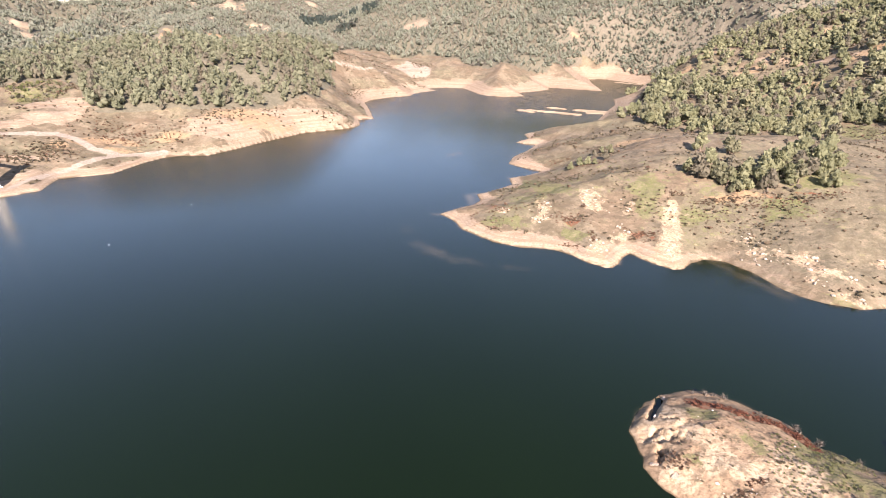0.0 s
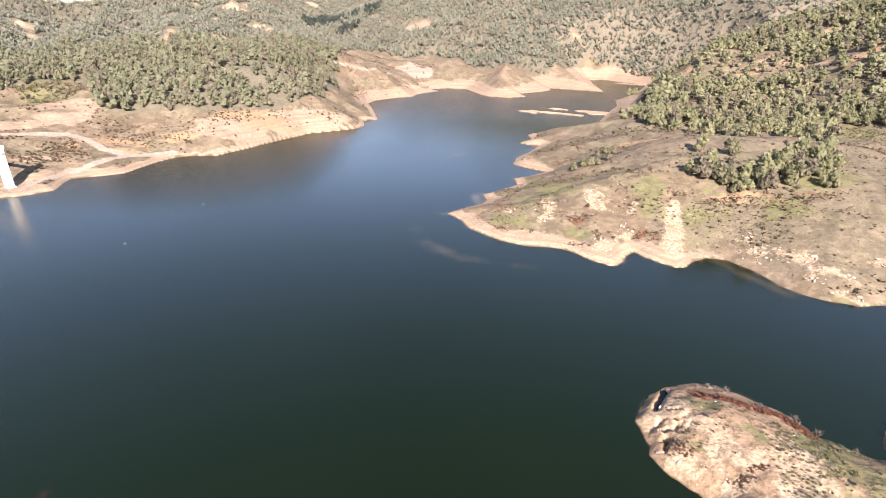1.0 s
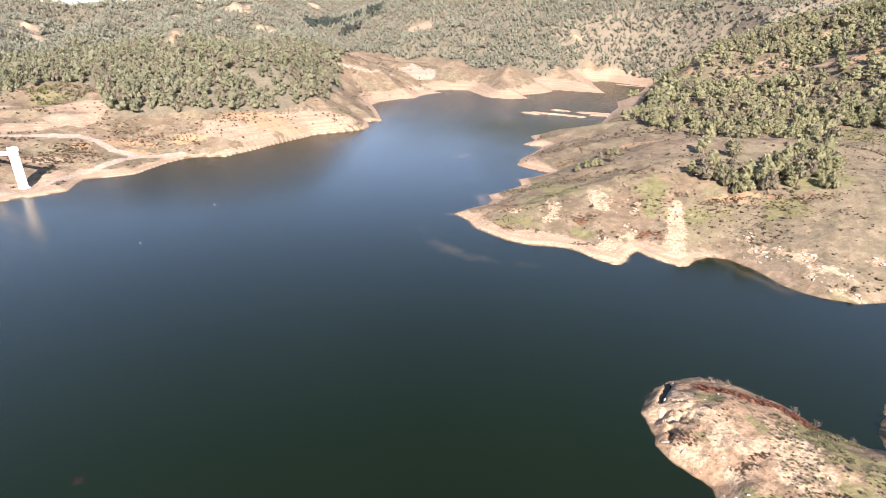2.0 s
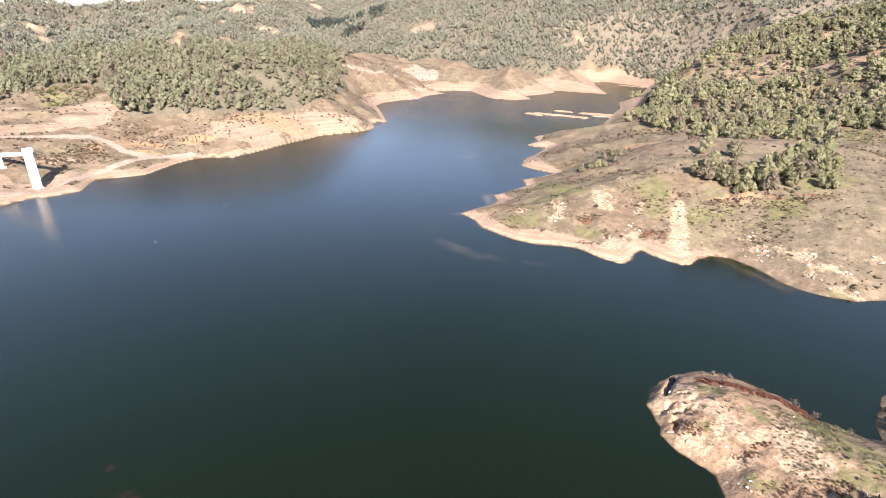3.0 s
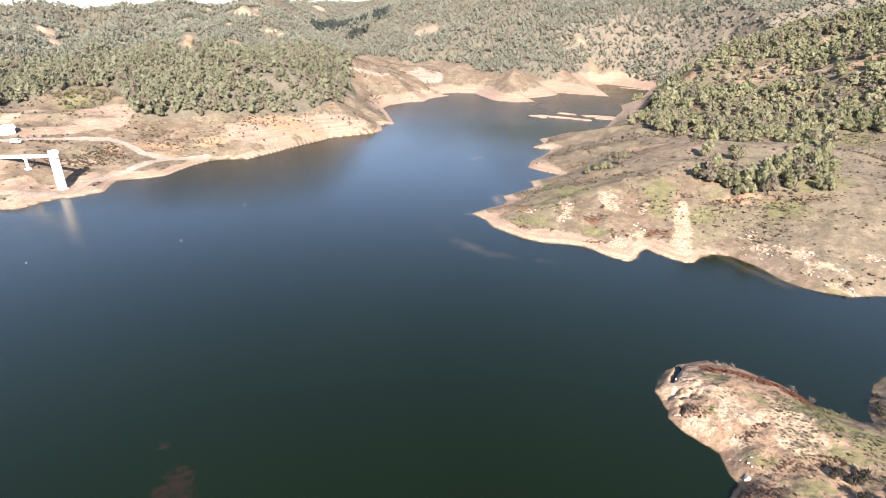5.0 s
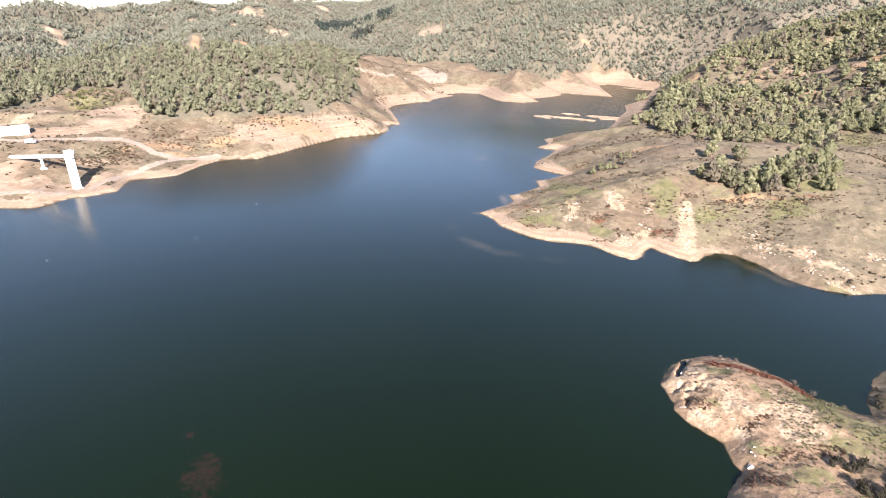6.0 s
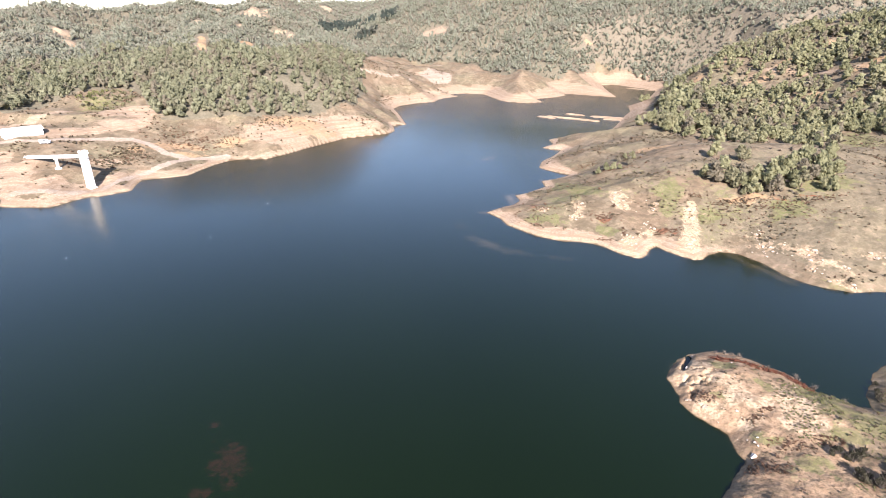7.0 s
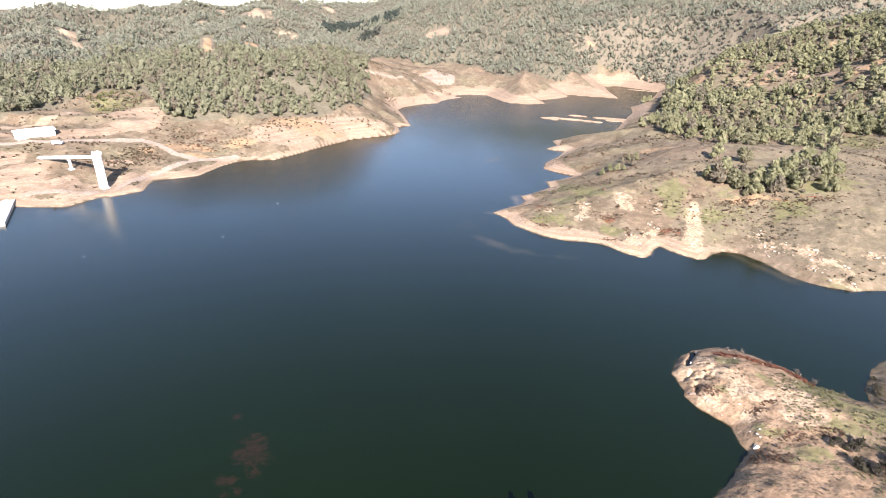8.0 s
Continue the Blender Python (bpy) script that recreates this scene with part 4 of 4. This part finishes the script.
chunks = [chunk(400 + k) for k in range(10)]
rubble = []
for px, py, rx, ry, turn in OUTCROPS:
    n = int(8 + 0.45 * rx * ry)
    c, s = math.cos(radians(turn)), math.sin(radians(turn))
    u, v = rng.normal(size=n) * rx * 0.5, rng.normal(size=n) * ry * 0.5
    rubble.append(np.stack([px + u * c - v * s, py + u * s + v * c], -1))
rubble = np.concatenate(rubble)
rubble = np.column_stack([rubble, ground(rubble[:, 0], rubble[:, 1])])
rubble = rubble[rubble[:, 2] > 0.3]
scatter("outcrop_rubble", rubble, 0.15 + 0.6 * rng.random(len(rubble)) ** 2, chunks, ROCK_PALE, "broken pale rock on the bare outcrops of the headland", "rocks", rng)
pebbles = []
for px, py, rx, ry, turn in SPIT_BARE + [(28, 72, 3, 6, 0), (34, 60, 4, 5, 0)]:
    n = int(4 + 0.25 * rx * ry)
    pebbles.append(np.stack([px + rng.normal(size=n) * rx * 0.7, py + rng.normal(size=n) * ry * 0.7], -1))
pebbles = np.concatenate(pebbles)
pebbles = np.column_stack([pebbles, ground(pebbles[:, 0], pebbles[:, 1])])
pebbles = pebbles[pebbles[:, 2] > 0.3]
scatter("loose_stones", pebbles, 0.05 + 0.16 * rng.random(len(pebbles)) ** 2, chunks, ROCK_PALE, "loose pale stones strewn over the spit", "rocks", rng)


# ---- intake tower and its footbridge ----
def beam(a, b, width, depth):
    """A bar of that width and depth whose top edge runs from a to b."""
    a, b = Vector(a), Vector(b)
    along = (b - a).normalized()
    side = along.cross((0, 0, 1)).normalized() * (width / 2)
    down = Vector((0, 0, -depth))
    bm = bmesh.new()
    v = [bm.verts.new(p) for e in (a, b) for p in (e - side, e + side, e + side + down, e - side + down)]
    for q in ((0, 1, 2, 3), (7, 6, 5, 4), (0, 4, 5, 1), (1, 5, 6, 2), (2, 6, 7, 3), (3, 7, 4, 0)):
        bm.faces.new([v[i] for i in q])
    bmesh.ops.recalc_face_normals(bm, faces=bm.faces)
    return bm


TX, TY, HEAD, TURN_T = -202.0, 184.4, 16.0, radians(-22)
tower = tagged(new("intake_tower"), "tall white concrete intake tower with a square head at the waterline", "tower")
part("shaft", box(bmesh.new(), (TX - 0.6, TY + 0.3, 7.0), (3.8, 2.3, 18.6), TURN_T, 0.15), CONCRETE, tower)
part("footing", box(bmesh.new(), (TX, TY, 0.2), (3.4, 3.4, 2.4), TURN_T, 0.12), OLD_CONCRETE, tower)
part("corbel", box(bmesh.new(), (TX, TY, HEAD + 0.35), (2.6, 2.6, 0.7), TURN_T, 0.2), CONCRETE, tower)
deck_top = part("platform", box(bmesh.new(), (TX, TY, HEAD + 1.0), (3.0, 2.9, 0.6), TURN_T, 0.06), CONCRETE, tower)
for u, v, su, sv in ((0, 1.34, 3.0, 0.2), (0, -1.34, 3.0, 0.2), (1.4, 0, 0.2, 2.48), (-1.4, 0.9, 0.2, 0.68), (-1.4, -0.9, 0.2, 0.68)):
    c, n = math.cos(TURN_T), math.sin(TURN_T)
    part("parapet", box(bmesh.new(), (TX + u * c - v * n, TY + u * n + v * c, HEAD + 1.75), (su, sv, 0.9), TURN_T, 0.03), WHITE, deck_top)
hoist = part("hoist_frame", box(bmesh.new(), (TX, TY, HEAD + 1.8), (1.3, 1.0, 1.0), TURN_T, 0.05), WHITE, tower)
for k in range(12):
    a = Vector((TX + 1.15 * math.cos(TURN_T), TY + 1.15 * math.sin(TURN_T), 3.0 + k))
    part("ladder_rung", rod(bmesh.new(), a + Vector((0, -0.25, 0)), a + Vector((0, 0.25, 0)), 0.03, 5), STEEL, tower)
part("gauge_bracket", box(bmesh.new(), (TX + 1.4 * math.cos(TURN_T), TY + 1.4 * math.sin(TURN_T), HEAD - 0.8), (0.8, 1.0, 0.5), TURN_T, 0.05), CONCRETE, tower)

A, B = Vector((-203.3, 184.2, HEAD - 0.1)), Vector((-243.6, 196.6, 11.0))
bridge = tagged(new("footbridge"), "narrow white concrete footbridge from the bank to the tower", "bridge")
part("deck", beam(A, B, 1.5, 0.3), CONCRETE, bridge)
side = (B - A).cross((0, 0, 1)).normalized()
for s in (-0.52, 0.52):
    part("girder", beam(A + side * s - Vector((0, 0, 0.36)), B + side * s - Vector((0, 0, 0.36)), 0.25, 0.55), CONCRETE, bridge)
    part("parapet", beam(A + side * s * 1.28 + Vector((0, 0, 0.45)), B + side * s * 1.28 + Vector((0, 0, 0.45)), 0.14, 0.446), CONCRETE, bridge)
mid = A.lerp(B, 0.455)
pier_z = z_at(mid.x, mid.y)
pier = part("pier", box(bmesh.new(), (mid.x, mid.y, (pier_z - 1 + mid.z - 1.1) / 2), (0.8, 1.0, mid.z - 1.1 - pier_z + 1), TURN_T, 0.08), CONCRETE, bridge)
part("pier_cap", box(bmesh.new(), (mid.x, mid.y, mid.z - 1.42), (1.1, 1.6, 0.5), TURN_T, 0.08), CONCRETE, pier)
part("pier_footing", box(bmesh.new(), (mid.x, mid.y, pier_z + 0.1), (2.2, 2.2, 0.9), TURN_T, 0.1), OLD_CONCRETE, pier)
part("abutment", box(bmesh.new(), (B.x - 0.6, B.y + 0.2, B.z - 1.9), (1.4, 1.9, 3.2), TURN_T, 0.1), OLD_CONCRETE, bridge)


# ---- the yard above the bank ----
def long_shed(px, py, turn, length, width, height):
    base = z_at(px, py) - 0.4
    shed = tagged(new("storage_building"), "long low white building with a shallow roof on the terrace", "building")
    t, c, n = radians(turn), math.cos(radians(turn)), math.sin(radians(turn))

    def put(u, v):
        return px + u * c - v * n, py + u * n + v * c

    part("wall", box(bmesh.new(), (px, py, base + height / 2), (length, width, height), t, 0.05), WHITE, shed)
    bm = bmesh.new()
    ends = []
    for u in (-length / 2 - 0.5, length / 2 + 0.5):
        ends.append([bm.verts.new((*put(u, v), base + height + h)) for v, h in ((-width / 2 - 0.6, 0.004), (0, 1.5), (width / 2 + 0.6, 0.004), (width / 2 + 0.6, -0.16), (0, 1.3), (-width / 2 - 0.6, -0.16))])
    for k in range(6):
        bm.faces.new((ends[0][k], ends[0][(k + 1) % 6], ends[1][(k + 1) % 6], ends[1][k]))
    for e in ends:
        bm.faces.new((e[0], e[1], e[4], e[5])), bm.faces.new((e[1], e[2], e[3], e[4]))
    bmesh.ops.recalc_face_normals(bm, faces=bm.faces)
    part("roof", bm, WHITE, shed)
    # Dark sheet over the end wall: the gable's shade put into colour.
    part("gable_shade", box(bmesh.new(), (*put(length / 2 + 0.03, 0), base + 1.7), (0.12, width * 0.8, 3.0), t), DARK, shed)


long_shed(-266.2, 220.6, 55, 17, 7.5, 3.4)


def parked_van(px, py, turn):
    base = z_at(px, py)
    van = tagged(new("van"), "white van parked beside the yard track", "vehicle")
    part("body", box(bmesh.new(), (0, 0, 0.95), (4.8, 1.9, 1.1), 0, 0.15), WHITE, van)
    part("cabin", box(bmesh.new(), (-0.5, 0, 1.75), (3.6, 1.75, 0.8), 0, 0.2), WHITE, van)
    part("windscreen", box(bmesh.new(), (1.32, 0, 1.72), (0.06, 1.5, 0.5)), DARK, van)
    for s in (-0.885, 0.885):
        part("side_window", box(bmesh.new(), (0.3, s, 1.78), (1.6, 0.05, 0.42)), DARK, van)
        for u in (-1.5, 1.5):
            wheel = part("wheel", rod(bmesh.new(), (u, s - 0.1, 0.36), (u, s + 0.1, 0.36), 0.36, 14), DARK, van)
            part("rim", rod(bmesh.new(), (u, s - 0.11, 0.36), (u, s + 0.11, 0.36), 0.2, 12), STEEL, wheel, "steel wheel rim")
    van.matrix_basis = pose(px, py, base, 0, 0, turn)


parked_van(-245.5, 211.3, 15)

ramp_ob = tagged(new("slipway"), "pale concrete slipway running down into the water", "slipway")
part("slab", beam((-240, 165.5, 2.3), (-227.5, 155.5, 0.15), 6.0, 1.6), CONCRETE, ramp_ob)
part("apron", beam((-229.4, 160.2, 1.3), (-209.0, 134.0, 1.0), 6.0, 2.6), OLD_CONCRETE, ramp_ob)
part("kerb", beam((-227.3, 161.8, 1.55), (-206.9, 135.6, 1.25), 0.6, 0.246), CONCRETE, ramp_ob)


# ---- buoys ----
def buoy(px, py):
    ob = tagged(new("buoy"), "small white float on the open water", "buoy", "floats on the lake")
    bm = bmesh.new()
    bmesh.ops.create_uvsphere(bm, u_segments=12, v_segments=8, radius=0.16, matrix=Matrix.Translation((0, 0, 0.08)) @ Matrix.Diagonal((1, 1, 0.8, 1)))
    part("float_body", bm, FLOAT, ob)
    part("eye_bolt", rod(bmesh.new(), (0, 0, 0.2), (0, 0, 0.3), 0.03, 6), STEEL, ob)
    ob.location = (px, py, 0)
    return ob


first = buoy(-115, 178)
for px, py in ((-156, 114), (-119, 138)):
    copy_thing(first, pose(px, py, 0))


# ---- stones of the near spit ----
def stone(name, size, flat, material, seed, label, group):
    r = np.random.default_rng(seed)
    v, f = ICO_MID
    cuts = r.normal(size=(12, 3))
    cuts /= np.linalg.norm(cuts, axis=1)[:, None]
    q = v.copy()
    for c in cuts:
        over = np.maximum(q @ c - r.uniform(0.3, 0.7), 0)
        q = q - over[:, None] * c
    q = q * (1 + r.uniform(-0.05, 0.05, (len(q), 1))) * np.array([1, r.uniform(0.65, 0.95), flat]) * size
    me = mesh_of(name, q, f, flat=True)
    me.materials.append(material)
    return tagged(new(name, me), label, "rock", group)


for k, (px, py, s) in enumerate(((33.8, 51.4, 1.0), (34.2, 61.6, 0.5), (29.2, 76.6, 0.6), (34.7, 53.8, 0.36), (35.3, 54.6, 0.38), (35.0, 53.0, 0.28), (33.9, 54.9, 0.24), (38.5, 60.5, 0.22))):
    ob = stone("boulder", s, 0.75, ROCK, 100 + k, "angular white limestone boulder lying on the dry spit", "boulders on the spit")
    ob.matrix_basis = pose(px, py, z_at(px, py) + s * 0.25, 0, 0, 40 * k)
r = np.random.default_rng(5)
for px, py, s, flat, turn in ((26.8, 66.8, 1.2, 0.55, 10), (33.0, 83.6, 1.3, 0.45, 75), (29.3, 64.2, 1.2, 0.5, 40)):
    ob = stone("rock_slab", s, flat, ROCK_BROWN, int(200 + 10 * s + turn), "weathered fractured rock ledge at the waterline of the spit", "rock ledges of the spit")
    ob.matrix_basis = pose(px, py, max(z_at(px, py), 0.2) - s * 0.3, r.uniform(-10, 10), r.uniform(-10, 10), turn)
for k in range(14):
    px, py = 34 + 20 * r.random(), 50 + 30 * r.random()
    s = float(r.uniform(0.1, 0.28))
    if z_at(px, py) > 0.8:
        ob = stone("stone", s, 0.7, ROCK, 300 + k % 6, "small pale stone on the spit", "stones on the spit")
        ob.matrix_basis = pose(px, py, z_at(px, py) + s * 0.2, 0, 0, r.uniform(0, 360))


# ---- single bushes of the near spit ----
def dry_bush(px, py, size, seed, label):
    r = np.random.default_rng(seed)
    bush = tagged(new("dry_bush"), label, "bush", "bushes on the spit")
    bm = bmesh.new()
    for _ in range(26):
        a, lean = r.uniform(0, 6.28), r.uniform(0.1, 0.9)
        tip = Vector((math.cos(a) * lean * 0.8, math.sin(a) * lean * 0.8, r.uniform(0.6, 1.1))) * size
        half = tip * 0.5 + Vector(r.normal(size=3) * 0.06 * size)
        rod(bm, (0, 0, 0), half, 0.02 * size, 4)
        rod(bm, half, tip, 0.012 * size, 4)
    part("branchwork", bm, TWIGS, bush)
    leafy = seed % 2 == 0
    v, f = crown(r, 0.95 * size, 1.3 * size, 6 if leafy else 3, 34 if leafy else 22, (ICO_LOW[0] * (0.85 if leafy else 0.5), ICO_LOW[1]), 0.09 * size)
    part_of("foliage", mesh_of("foliage", v, f, flat=True), DARK_SHRUB if leafy else TWIGS, bush)
    bush.location = (px, py, z_at(px, py) - 0.05)


for k, (px, py, s) in enumerate(((52.6, 77.0, 1.5), (54.8, 73.8, 1.5), (43.6, 84.6, 1.1), (40.4, 85.2, 1.0), (38.4, 85.2, 0.8), (48.2, 80.4, 0.8), (59.5, 70.6, 0.9), (42.0, 84.8, 0.8))):
    dry_bush(px, py, s, 21 + 2 * k, "bare grey bush on the crest of the spit")
r = np.random.default_rng(12)
for k in range(26):
    px, py = 45 + 17 * r.random(), 41 + 9.5 * r.random()
    dry_bush(px, py, float(r.uniform(1.1, 2.1)), 60 + 2 * k, "dark green-brown shrub among dry herbs")
for k, (px, py, s) in enumerate(((66.8, 71.5, 1.2), (68, 74.5, 1.3), (70, 78.4, 1.1), (67.4, 73, 1.0))):
    dry_bush(px, py, s, 160 + 2 * k, "dark shrub at the waterline of the bank")
for px, py, s in ((-11.3, 32.0, 1.9), (-8.0, 32.4, 2.1)):
    made = copy_thing(tree_models[1], Matrix.Identity(4))
    made.matrix_basis = pose(px, py, z_at(px, py) - 0.1, 0, 0, 70 * s) @ Matrix.Scale(s, 4)
